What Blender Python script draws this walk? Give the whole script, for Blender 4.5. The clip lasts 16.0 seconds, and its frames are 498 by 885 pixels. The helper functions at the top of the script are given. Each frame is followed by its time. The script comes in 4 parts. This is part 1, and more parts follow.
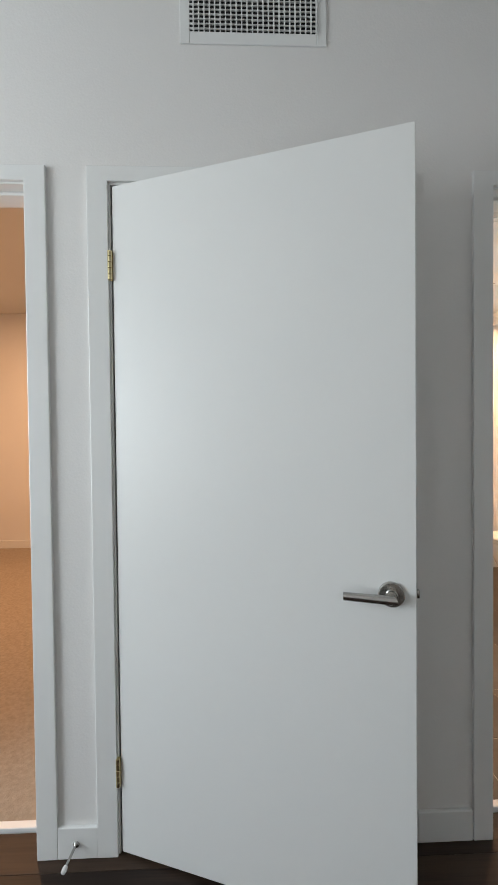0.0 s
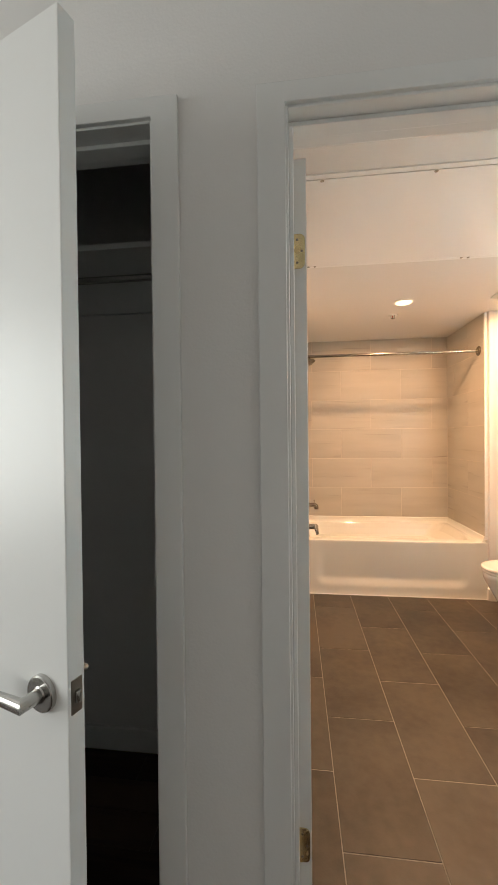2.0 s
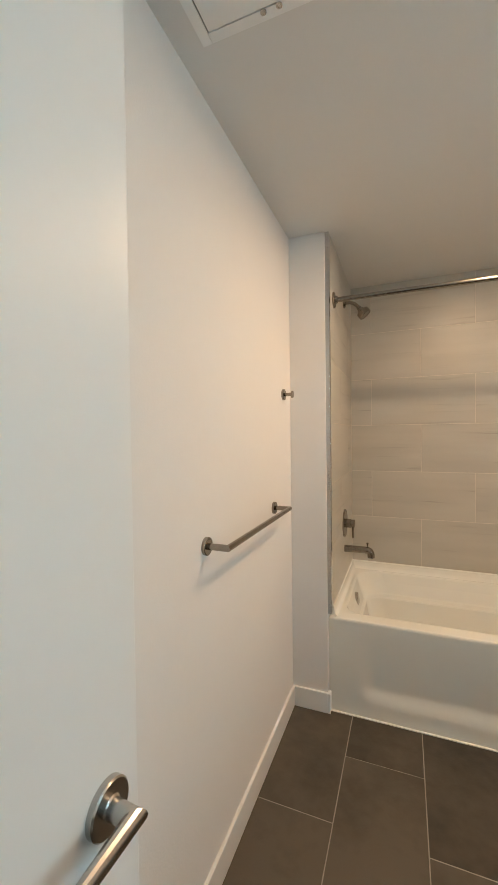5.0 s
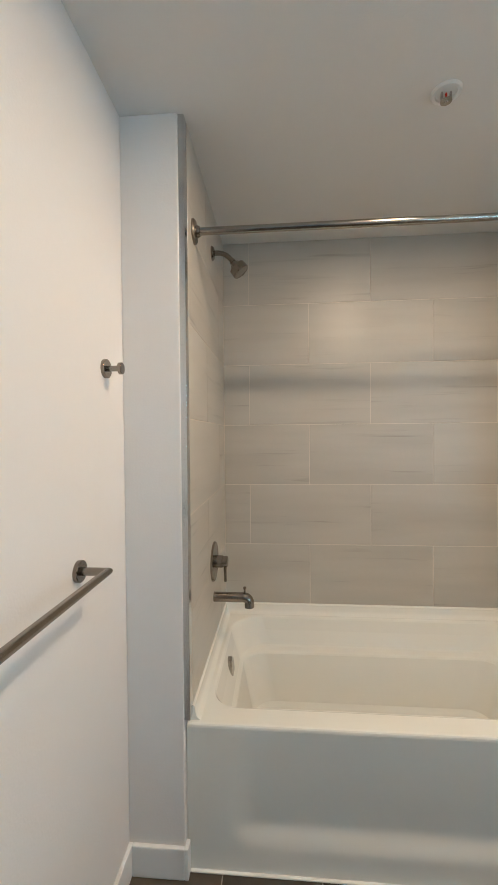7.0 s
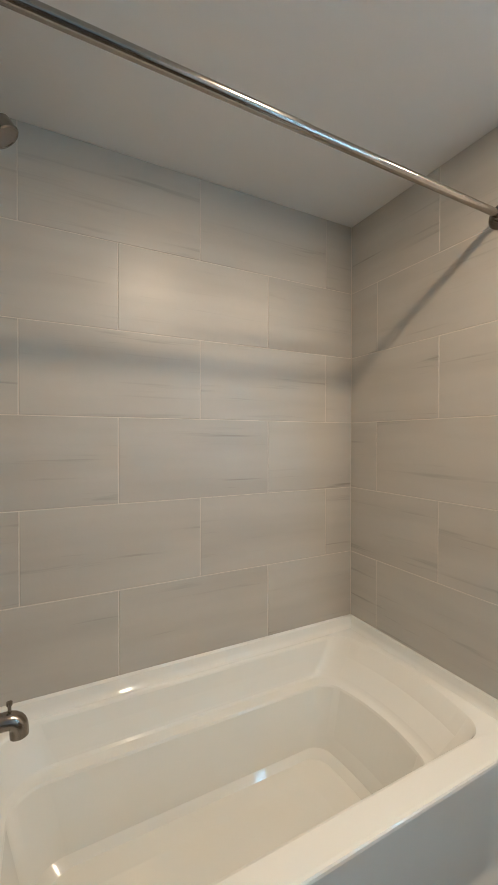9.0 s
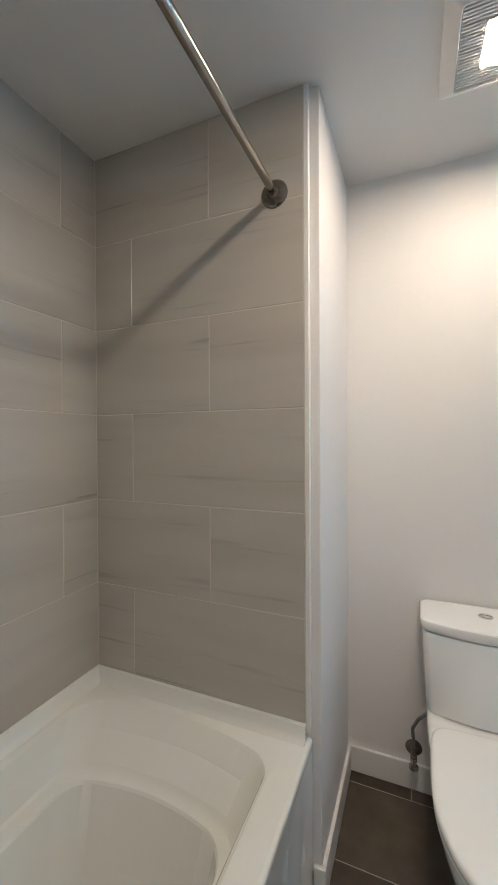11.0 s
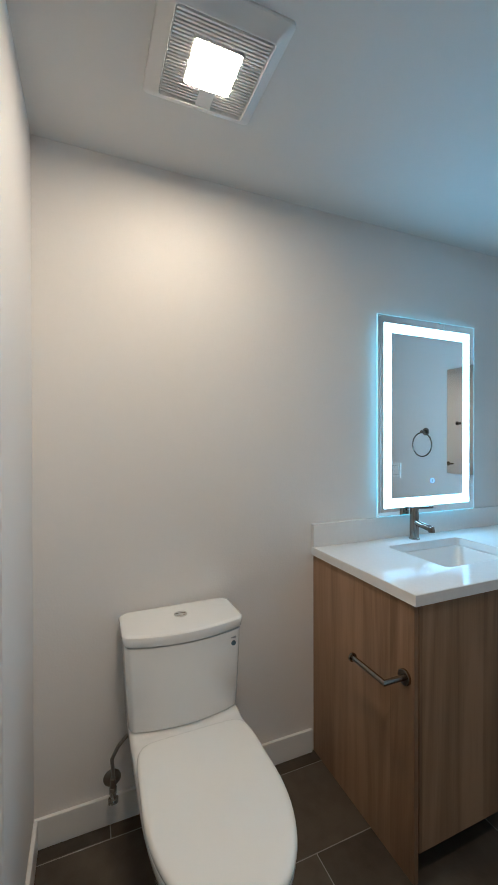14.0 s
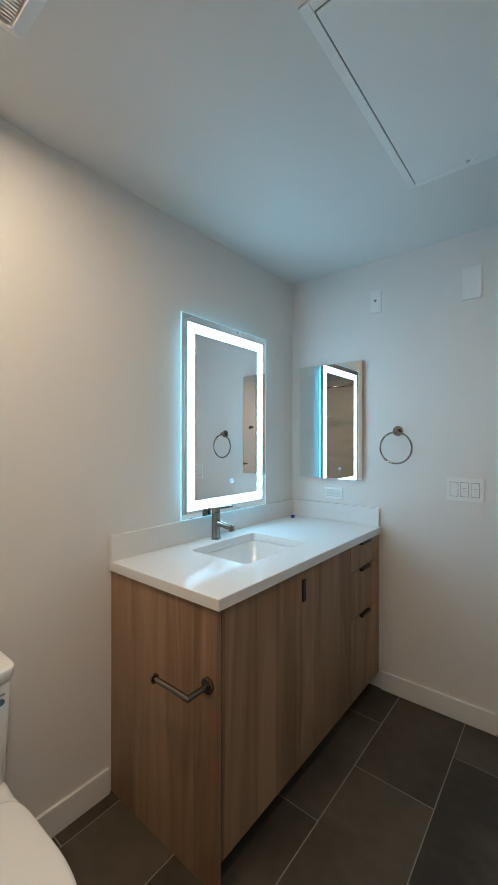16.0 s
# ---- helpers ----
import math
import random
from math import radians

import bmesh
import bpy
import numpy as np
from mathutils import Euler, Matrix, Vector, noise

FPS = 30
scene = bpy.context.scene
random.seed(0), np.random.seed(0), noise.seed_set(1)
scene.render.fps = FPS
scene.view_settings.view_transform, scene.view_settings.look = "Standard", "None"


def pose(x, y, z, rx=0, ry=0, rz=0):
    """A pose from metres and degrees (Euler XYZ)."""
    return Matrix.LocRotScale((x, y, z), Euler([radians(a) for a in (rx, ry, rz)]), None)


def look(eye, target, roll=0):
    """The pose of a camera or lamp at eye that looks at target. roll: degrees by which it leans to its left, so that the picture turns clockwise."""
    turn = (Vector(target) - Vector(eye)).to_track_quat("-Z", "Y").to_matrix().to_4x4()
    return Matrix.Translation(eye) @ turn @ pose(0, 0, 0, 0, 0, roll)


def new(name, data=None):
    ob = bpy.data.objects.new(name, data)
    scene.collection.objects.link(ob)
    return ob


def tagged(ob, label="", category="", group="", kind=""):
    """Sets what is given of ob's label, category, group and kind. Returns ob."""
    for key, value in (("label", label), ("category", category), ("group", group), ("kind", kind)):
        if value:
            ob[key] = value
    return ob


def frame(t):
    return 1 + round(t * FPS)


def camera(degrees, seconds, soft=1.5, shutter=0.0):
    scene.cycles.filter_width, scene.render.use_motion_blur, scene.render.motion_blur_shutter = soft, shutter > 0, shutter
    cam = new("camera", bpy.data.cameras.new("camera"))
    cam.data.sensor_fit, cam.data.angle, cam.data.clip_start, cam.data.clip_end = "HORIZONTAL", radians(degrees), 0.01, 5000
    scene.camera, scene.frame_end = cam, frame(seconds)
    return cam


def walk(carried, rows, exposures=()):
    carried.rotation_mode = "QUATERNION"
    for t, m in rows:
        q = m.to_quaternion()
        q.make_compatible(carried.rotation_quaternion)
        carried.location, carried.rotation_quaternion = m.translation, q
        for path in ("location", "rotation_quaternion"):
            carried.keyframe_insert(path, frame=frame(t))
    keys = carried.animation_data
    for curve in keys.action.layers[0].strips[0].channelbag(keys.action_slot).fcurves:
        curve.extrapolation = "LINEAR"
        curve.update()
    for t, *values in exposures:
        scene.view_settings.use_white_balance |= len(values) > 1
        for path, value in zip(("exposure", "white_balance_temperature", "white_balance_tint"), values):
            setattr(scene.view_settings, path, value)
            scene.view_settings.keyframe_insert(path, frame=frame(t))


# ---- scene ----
cam = camera(65.2, 16.0)
PATH = [
    (0, (-0.684, -3.724, 1.323), (-0.616, -1.725, 1.288), -0.6),
    (0.5, (-0.499, -3.731, 1.351), (-0.422, -1.732, 1.321), -0.6),
    (1, (-0.3, -3.678, 1.354), (-0.234, -1.679, 1.324), -0.7),
    (1.5, (-0.101, -3.543, 1.364), (-0.148, -1.543, 1.334), -0.7),
    (2, (0.155, -3.384, 1.359), (-0.082, -1.399, 1.338), -0.6),
    (2.5, (0.349, -3.135, 1.359), (-0.093, -1.185, 1.34), -0.5),
    (3, (0.52, -2.883, 1.366), (-0.156, -1.001, 1.345), -0.5),
    (3.2, (0.562, -2.775, 1.361), (-0.191, -0.923, 1.341), -0.5),
    (5.3, (0.539, -1.788, 1.406), (-0.199, 0.07, 1.364), -0.8),
    (5.5, (0.546, -1.708, 1.415), (-0.136, 0.172, 1.374), -0.8),
    (6, (0.548, -1.534, 1.404), (0.021, 0.395, 1.369), -0.7),
    (6.5, (0.501, -1.365, 1.396), (0.152, 0.604, 1.364), -0.6),
    (7, (0.484, -1.179, 1.389), (0.328, 0.814, 1.356), -0.5),
    (7.5, (0.452, -0.994, 1.386), (0.534, 1.004, 1.357), -0.4),
    (8, (0.403, -0.857, 1.382), (0.777, 1.107, 1.354), -0.4),
    (8.2, (0.403, -0.806, 1.38), (0.887, 1.134, 1.35), -0.4),
    (10.3, (0.503, -0.346, 1.361), (2.096, 0.862, 1.353), -0.0),
    (10.5, (0.524, -0.312, 1.36), (2.209, 0.765, 1.345), -0.2),
    (11, (0.605, -0.251, 1.353), (2.446, 0.531, 1.339), -0.3),
    (11.5, (0.657, -0.215, 1.365), (2.602, 0.253, 1.352), -0.5),
    (12, (0.684, -0.193, 1.366), (2.676, -0.021, 1.358), -0.3),
    (12.5, (0.704, -0.17, 1.369), (2.7, -0.291, 1.361), -0.2),
    (13, (0.718, -0.167, 1.377), (2.688, -0.511, 1.358), -0.1),
    (13.5, (0.745, -0.139, 1.362), (2.653, -0.739, 1.355), -0.1),
    (14, (0.76, -0.167, 1.366), (2.606, -0.936, 1.355), -0.1),
    (14.5, (0.784, -0.231, 1.364), (2.558, -1.155, 1.355), -0.1),
    (15, (0.806, -0.26, 1.359), (2.463, -1.38, 1.356), -0.0),
    (15.5, (0.836, -0.245, 1.368), (2.316, -1.59, 1.366), 0.0),
    (16, (0.852, -0.245, 1.362), (2.116, -1.795, 1.362), 0.1),
]
EXPO = [(0.0, 0.22, 6800, 11), (0.5, 0.06, 6800, 12), (1.0, 0.08, 7000, 13), (1.5, 0.06, 7300, 13), (2.0, 0.30, 7500, 12), (2.5, 0.36, 6900, 9), (3.2, 0.24, 6000, 2),
        (5.3, -0.29, 5600, -6), (7.5, -0.18, 4700, -9), (8.2, -0.08, 4750, -9), (10.3, -0.51, 4350, -9), (12.0, -0.87, 4300, -10), (13.5, -0.97, 4300, -11), (15.0, -1.22, 4500, -11), (16.0, -1.01, 4800, -10)]
walk(cam, [(t, look(a, b, r)) for t, a, b, r in PATH], EXPO)
CAN_W, FAN_W, DAY_W, LED_S = 20.5, 15.5, 62.0, 28.0
CLOSET_OPEN = 18.0

# ---- world, lights ----
world = bpy.data.worlds.new("world")
scene.world = world
world.use_nodes = True
sky = world.node_tree.nodes.new("ShaderNodeTexSky")
sky.sky_type = "NISHITA"
sky.sun_disc = False
sky.sun_elevation, sky.sun_rotation = radians(40), radians(200)
world.node_tree.links.new(sky.outputs[0], world.node_tree.nodes["Background"].inputs[0])
world.node_tree.nodes["Background"].inputs[1].default_value = 0.12

WARM = (1.0, 0.58, 0.32)
COOL = (0.34, 0.84, 1.0)


def lamp(name, kind, m, watts, colour, size=0.1, size_y=None, shape="DISK", spread=180):
    d = bpy.data.lights.new(name, kind)
    d.energy, d.color = watts, colour
    if kind == "AREA":
        d.shape, d.size, d.spread = shape, size, radians(spread)
        if size_y:
            d.size_y = size_y
    o = new(name, d)
    o.matrix_world = m
    return o


lamp("can_lamp", "AREA", pose(0.975, -0.318, 2.355), CAN_W, WARM, 0.11)
lamp("bedroom_lamp", "AREA", pose(-2.6, -0.6, 2.76), 45, WARM, 0.3)
lamp("hall_daylight", "AREA", pose(-3.64, -3.85, 1.55, 90, 0, -90), DAY_W, (0.80, 0.92, 1.0), 1.5, 1.7, "RECTANGLE")

# ---- materials ----


def mat(name, colour, rough=0.5, metal=0.0, vary=0.06, scale=6.0, bump=0.0, bscale=300.0, coat=0.0, stretch=None,
        rnd=0.0, spec=0.5, rough_vary=0.0, fine=40.0, span=None):
    """A painted, glazed or metal surface: colour with blotches at two scales, and fine relief."""
    m = bpy.data.materials.new(name)
    m.use_nodes = True
    nt = m.node_tree
    n, l = nt.nodes, nt.links
    b = n["Principled BSDF"]
    b.inputs["Roughness"].default_value = rough
    b.inputs["Metallic"].default_value = metal
    b.inputs["Coat Weight"].default_value = coat
    b.inputs["Coat Roughness"].default_value = 0.06
    b.inputs["Specular IOR Level"].default_value = spec
    tc = n.new("ShaderNodeTexCoord")
    src = tc.outputs["Object"]
    if rnd:
        inf = n.new("ShaderNodeObjectInfo")
        mul = n.new("ShaderNodeMath")
        mul.operation = "MULTIPLY"
        mul.inputs[1].default_value = 37.0
        l.new(inf.outputs["Random"], mul.inputs[0])
        add = n.new("ShaderNodeVectorMath")
        l.new(src, add.inputs[0])
        l.new(mul.outputs[0], add.inputs[1])
        src = add.outputs[0]
    if stretch:
        mp = n.new("ShaderNodeMapping")
        mp.inputs["Scale"].default_value = stretch
        l.new(src, mp.inputs[0])
        src = mp.outputs[0]
    big = n.new("ShaderNodeTexNoise")
    big.inputs["Scale"].default_value = scale
    big.inputs["Detail"].default_value = 5
    l.new(src, big.inputs["Vector"])
    small = n.new("ShaderNodeTexNoise")
    small.inputs["Scale"].default_value = fine
    small.inputs["Detail"].default_value = 3
    l.new(src, small.inputs["Vector"])
    mix = n.new("ShaderNodeMath")
    mix.operation = "MULTIPLY_ADD"
    mix.inputs[1].default_value = 0.35
    l.new(small.outputs[0], mix.inputs[0])
    l.new(big.outputs[0], mix.inputs[2])
    val = mix.outputs[0]
    if rnd:
        a2 = n.new("ShaderNodeMath")
        a2.operation = "MULTIPLY_ADD"
        a2.inputs[1].default_value = rnd
        l.new(inf.outputs["Random"], a2.inputs[0])
        l.new(val, a2.inputs[2])
        val = a2.outputs[0]
    ramp = n.new("ShaderNodeValToRGB")
    e = ramp.color_ramp.elements
    e[0].position, e[1].position = span or (0.35, min(0.95 + rnd, 1.0))
    lo = [c * (1 - vary) for c in colour]
    hi = [min(c * (1 + vary), 1) for c in colour]
    e[0].color, e[1].color = (*lo, 1), (*hi, 1)
    l.new(val, ramp.inputs[0])
    l.new(ramp.outputs[0], b.inputs["Base Color"])
    if rough_vary:
        mr = n.new("ShaderNodeMapRange")
        mr.inputs[3].default_value, mr.inputs[4].default_value = max(rough - rough_vary, 0.02), rough + rough_vary
        l.new(big.outputs[0], mr.inputs[0])
        l.new(mr.outputs[0], b.inputs["Roughness"])
    if bump:
        bn = n.new("ShaderNodeTexNoise")
        bn.inputs["Scale"].default_value = bscale
        bn.inputs["Detail"].default_value = 2
        l.new(src, bn.inputs["Vector"])
        bp = n.new("ShaderNodeBump")
        bp.inputs["Strength"].default_value = bump
        bp.inputs["Distance"].default_value = 0.002
        l.new(bn.outputs[0], bp.inputs["Height"])
        l.new(bp.outputs[0], b.inputs["Normal"])
    return m


def glow(name, colour, strength):
    m = bpy.data.materials.new(name)
    m.use_nodes = True
    b = m.node_tree.nodes["Principled BSDF"]
    b.inputs["Base Color"].default_value = (0.8, 0.8, 0.8, 1)
    b.inputs["Emission Color"].default_value = (*colour, 1)
    b.inputs["Emission Strength"].default_value = strength
    return m


def streaked(name, base, dark):
    """Porcelain wall tile with soft bands and thin broken streaks along its length, slightly satin."""
    m = mat(name, base, 0.40, vary=0.03, scale=2.5, spec=0.85, rnd=0.35, bump=0.05, bscale=90)
    nt = m.node_tree
    n, l = nt.nodes, nt.links
    b = n["Principled BSDF"]
    old = b.inputs["Base Color"].links[0].from_socket
    tc = n.new("ShaderNodeTexCoord")
    inf = n.new("ShaderNodeObjectInfo")
    mul = n.new("ShaderNodeMath")
    mul.operation = "MULTIPLY"
    mul.inputs[1].default_value = 61.0
    l.new(inf.outputs["Random"], mul.inputs[0])
    add = n.new("ShaderNodeVectorMath")
    l.new(tc.outputs["Object"], add.inputs[0])
    l.new(mul.outputs[0], add.inputs[1])
    mp = n.new("ShaderNodeMapping")
    s = [2.2, 2.2, 55.0]
    mp.inputs["Scale"].default_value = s
    l.new(add.outputs[0], mp.inputs[0])
    ns = n.new("ShaderNodeTexNoise")
    ns.inputs["Scale"].default_value = 1.0
    ns.inputs["Detail"].default_value = 4
    ns.inputs["Distortion"].default_value = 0.4
    l.new(mp.outputs[0], ns.inputs["Vector"])
    r = n.new("ShaderNodeValToRGB")
    r.color_ramp.elements[0].position, r.color_ramp.elements[1].position = 0.60, 0.74
    l.new(ns.outputs[0], r.inputs[0])
    mp2 = n.new("ShaderNodeMapping")
    mp2.inputs["Scale"].default_value = [1.2, 1.2, 9.0]
    l.new(add.outputs[0], mp2.inputs[0])
    n2 = n.new("ShaderNodeTexNoise")
    n2.inputs["Scale"].default_value = 1.0
    l.new(mp2.outputs[0], n2.inputs["Vector"])
    r2 = n.new("ShaderNodeValToRGB")
    r2.color_ramp.elements[0].position, r2.color_ramp.elements[1].position = 0.40, 0.70
    l.new(n2.outputs[0], r2.inputs[0])
    am = n.new("ShaderNodeMath")
    am.operation = "MULTIPLY"
    l.new(r.outputs[0], am.inputs[0])
    l.new(r2.outputs[0], am.inputs[1])
    half = n.new("ShaderNodeMath")
    half.operation = "MULTIPLY_ADD"
    half.inputs[1].default_value = 0.85
    l.new(am.outputs[0], half.inputs[0])
    soft = n.new("ShaderNodeMath")
    soft.operation = "MULTIPLY"
    soft.inputs[1].default_value = 0.28
    l.new(r2.outputs[0], soft.inputs[0])
    l.new(soft.outputs[0], half.inputs[2])
    mx = n.new("ShaderNodeMix")
    mx.data_type = "RGBA"
    l.new(half.outputs[0], mx.inputs[0])
    l.new(old, mx.inputs[6])
    mx.inputs[7].default_value = (*dark, 1)
    l.new(mx.outputs[2], b.inputs["Base Color"])
    return m


def wood(name, light, dark, along=2, rough=0.45, rnd=0.3, planks=0.0):
    """Straight-grained wood: long streaks along one axis, finer pores, bands of tone."""
    m = bpy.data.materials.new(name)
    m.use_nodes = True
    n, l = m.node_tree.nodes, m.node_tree.links
    b = n["Principled BSDF"]
    b.inputs["Roughness"].default_value = rough
    tc = n.new("ShaderNodeTexCoord")
    inf = n.new("ShaderNodeObjectInfo")
    mul = n.new("ShaderNodeMath")
    mul.operation = "MULTIPLY"
    mul.inputs[1].default_value = 23.0
    l.new(inf.outputs["Random"], mul.inputs[0])
    add = n.new("ShaderNodeVectorMath")
    l.new(tc.outputs["Object"], add.inputs[0])
    l.new(mul.outputs[0], add.inputs[1])

    def streak(across, length, detail, dist):
        mp = n.new("ShaderNodeMapping")
        s = [across] * 3
        s[along] = length
        mp.inputs["Scale"].default_value = s
        l.new(add.outputs[0], mp.inputs[0])
        t = n.new("ShaderNodeTexNoise")
        t.inputs["Scale"].default_value = 1.0
        t.inputs["Detail"].default_value = detail
        t.inputs["Distortion"].default_value = dist
        l.new(mp.outputs[0], t.inputs["Vector"])
        return t.outputs[0]
    a = streak(5.5, 0.55, 4, 2.0)
    c = streak(42.0, 1.6, 4, 0.6)
    d = streak(220.0, 6.0, 2, 0.0)
    s1 = n.new("ShaderNodeMath")
    s1.operation = "MULTIPLY_ADD"
    s1.inputs[1].default_value = 0.28 if planks else 0.42
    l.new(c, s1.inputs[0])
    l.new(a, s1.inputs[2])
    s2 = n.new("ShaderNodeMath")
    s2.operation = "MULTIPLY_ADD"
    s2.inputs[1].default_value = 0.2 if planks else 0.3
    l.new(d, s2.inputs[0])
    l.new(s1.outputs[0], s2.inputs[2])
    s3 = n.new("ShaderNodeMath")
    s3.operation = "MULTIPLY_ADD"
    s3.inputs[1].default_value = rnd
    l.new(inf.outputs["Random"], s3.inputs[0])
    l.new(s2.outputs[0], s3.inputs[2])
    r = n.new("ShaderNodeValToRGB")
    r.color_ramp.elements[0].position = 0.60
    r.color_ramp.elements[1].position = 1.0
    r.color_ramp.elements[0].color, r.color_ramp.elements[1].color = (*dark, 1), (*light, 1)
    sub = n.new("ShaderNodeMath")
    sub.operation = "SUBTRACT"
    sub.inputs[1].default_value = 0.055 + rnd / 2
    tone = s3.outputs[0]
    if planks:
        sep = n.new("ShaderNodeSeparateXYZ")
        l.new(tc.outputs["Object"], sep.inputs[0])
        xy = n.new("ShaderNodeMath")
        l.new(sep.outputs[0], xy.inputs[0])
        l.new(sep.outputs[1], xy.inputs[1])
        dv = n.new("ShaderNodeMath")
        dv.operation = "DIVIDE"
        dv.inputs[1].default_value = planks
        l.new(xy.outputs[0], dv.inputs[0])
        fl = n.new("ShaderNodeMath")
        fl.operation = "FLOOR"
        l.new(dv.outputs[0], fl.inputs[0])
        wn = n.new("ShaderNodeTexWhiteNoise")
        wn.noise_dimensions = "1D"
        l.new(fl.outputs[0], wn.inputs["W"])
        pk = n.new("ShaderNodeMath")
        pk.operation = "MULTIPLY_ADD"
        pk.inputs[1].default_value = 0.24
        l.new(wn.outputs["Value"], pk.inputs[0])
        l.new(tone, pk.inputs[2])
        tone = pk.outputs[0]
    l.new(tone, sub.inputs[0])
    l.new(sub.outputs[0], r.inputs[0])
    l.new(r.outputs[0], b.inputs["Base Color"])
    bp = n.new("ShaderNodeBump")
    bp.inputs["Strength"].default_value = 0.12
    bp.inputs["Distance"].default_value = 0.001
    l.new(s2.outputs[0], bp.inputs["Height"])
    l.new(bp.outputs[0], b.inputs["Normal"])
    return m


M_WALL = mat("wall_paint", (0.805, 0.788, 0.773), 0.62, vary=0.015, scale=1.5, bump=0.26, bscale=150, spec=0.35)
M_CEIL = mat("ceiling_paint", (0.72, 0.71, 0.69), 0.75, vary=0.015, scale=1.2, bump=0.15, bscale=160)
M_TRIM = mat("trim_paint", (0.82, 0.82, 0.81), 0.3, vary=0.012, scale=3, bump=0.05, bscale=120)
M_DOOR = mat("door_paint", (0.82, 0.82, 0.81), 0.40, vary=0.01, scale=2, bump=0.10, bscale=55)
M_TILE = streaked("wall_tile", (0.485, 0.459, 0.408), (0.28, 0.264, 0.230))
M_GROUT = mat("wall_grout", (0.64, 0.59, 0.52), 0.85, vary=0.05, scale=30, bump=0.3, bscale=500)
M_FTILE = mat("floor_tile", (0.070, 0.057, 0.043), 0.46, vary=0.52, scale=3.2, rnd=0.30, bump=0.22, bscale=120, rough_vary=0.1, fine=22, span=(0.55, 1.0))
M_FGROUT = mat("floor_grout", (0.33, 0.30, 0.26), 0.9, vary=0.1, scale=30, bump=0.3, bscale=500)
M_TUB = mat("tub_acrylic", (0.79, 0.79, 0.745), 0.07, vary=0.01, scale=2, spec=0.5)
M_PORC = mat("porcelain", (0.89, 0.89, 0.88), 0.07, vary=0.008, scale=3, coat=0.5)
M_NICKEL = mat("brushed_nickel", (0.27, 0.242, 0.21), 0.22, 1.0, vary=0.08, scale=20, rough_vary=0.06, bump=0.04, bscale=400)
M_STEEL = mat("satin_steel", (0.46, 0.45, 0.43), 0.25, 1.0, vary=0.06, scale=20, rough_vary=0.05)
M_ROD = mat("rod_steel", (0.34, 0.32, 0.29), 0.18, 1.0, vary=0.05, scale=20, rough_vary=0.04)
M_EDGETRIM = mat("trim_metal", (0.62, 0.63, 0.64), 0.22, 1.0, vary=0.03, scale=8)
M_CHROME = mat("chrome", (0.80, 0.80, 0.80), 0.06, 1.0, vary=0.02)
M_BRASS = mat("brass", (0.74, 0.62, 0.36), 0.25, 1.0, vary=0.1, scale=30, rough_vary=0.08)
M_DARKMETAL = mat("latch_metal", (0.28, 0.25, 0.22), 0.35, 1.0, vary=0.15, scale=30)
M_BLACK = mat("matte_black", (0.012, 0.012, 0.012), 0.4, vary=0.2, scale=20)
M_QUARTZ = mat("quartz", (0.80, 0.80, 0.80), 0.09, vary=0.02, scale=60)
M_QUARTZ.node_tree.nodes["Principled BSDF"].inputs["IOR"].default_value = 1.065
M_OAK = wood("vanity_wood", (0.375, 0.238, 0.138), (0.185, 0.110, 0.060), 2, 0.42, 0.12, planks=0.135)
M_PLANK = wood("dark_plank", (0.060, 0.036, 0.024), (0.020, 0.012, 0.009), 0, 0.5, 0.4)
M_PLANK.node_tree.nodes["Principled BSDF"].inputs["Specular IOR Level"].default_value = 0.25
M_CARPET = mat("carpet", (0.36, 0.29, 0.22), 0.95, vary=0.22, scale=60, bump=1.0, bscale=420, fine=200)
M_PLASTIC = mat("white_plastic", (0.80, 0.80, 0.79), 0.3, vary=0.01)
M_SEAT = mat("seat_plastic", (0.90, 0.90, 0.88), 0.22, vary=0.008)
M_BADGE = mat("sticker_blue", (0.10, 0.16, 0.22), 0.4, vary=0.3, scale=150)
M_PLATE = mat("plate_plastic", (0.90, 0.90, 0.90), 0.25, vary=0.01)
M_SILVERED = mat("mirror_silver", (0.93, 0.95, 0.95), 0.0, 1.0, vary=0.0)
M_LED = glow("led_strip", (0.62, 0.87, 1.0), LED_S)
M_HALO = glow("led_back", COOL, LED_S * 0.10)
M_LENS = glow("lamp_lens", (1.0, 0.74, 0.42), 2.6)
M_FANLENS = glow("fan_lens", WARM, FAN_W / (math.pi * 0.0173))
# glass edge is no lamp: emission stands in for the light it catches
M_EDGEGLOW = glow("glass_edge_glow", (0.30, 0.85, 0.90), 1.6)
M_TOUCH = glow("touch_ring", (0.15, 0.45, 1.0), 3.0)
M_DARK = mat("grille_dark", (0.05, 0.05, 0.05), 0.8, vary=0.4, scale=30)
M_FILTER = mat("filter_grey", (0.16, 0.16, 0.16), 0.9, vary=0.35, scale=60)
M_BLUE = mat("blue_plastic", (0.02, 0.08, 0.40), 0.3)
M_CAULK = mat("caulk", (0.80, 0.80, 0.77), 0.4, vary=0.03)
M_HOSE = mat("braided_hose", (0.32, 0.31, 0.29), 0.4, 0.8, vary=0.3, scale=300)
M_GREYPLATE = mat("sticker_grey", (0.35, 0.36, 0.38), 0.5)

# ---- geometry helpers ----
V = Vector


def B():
    return bmesh.new()


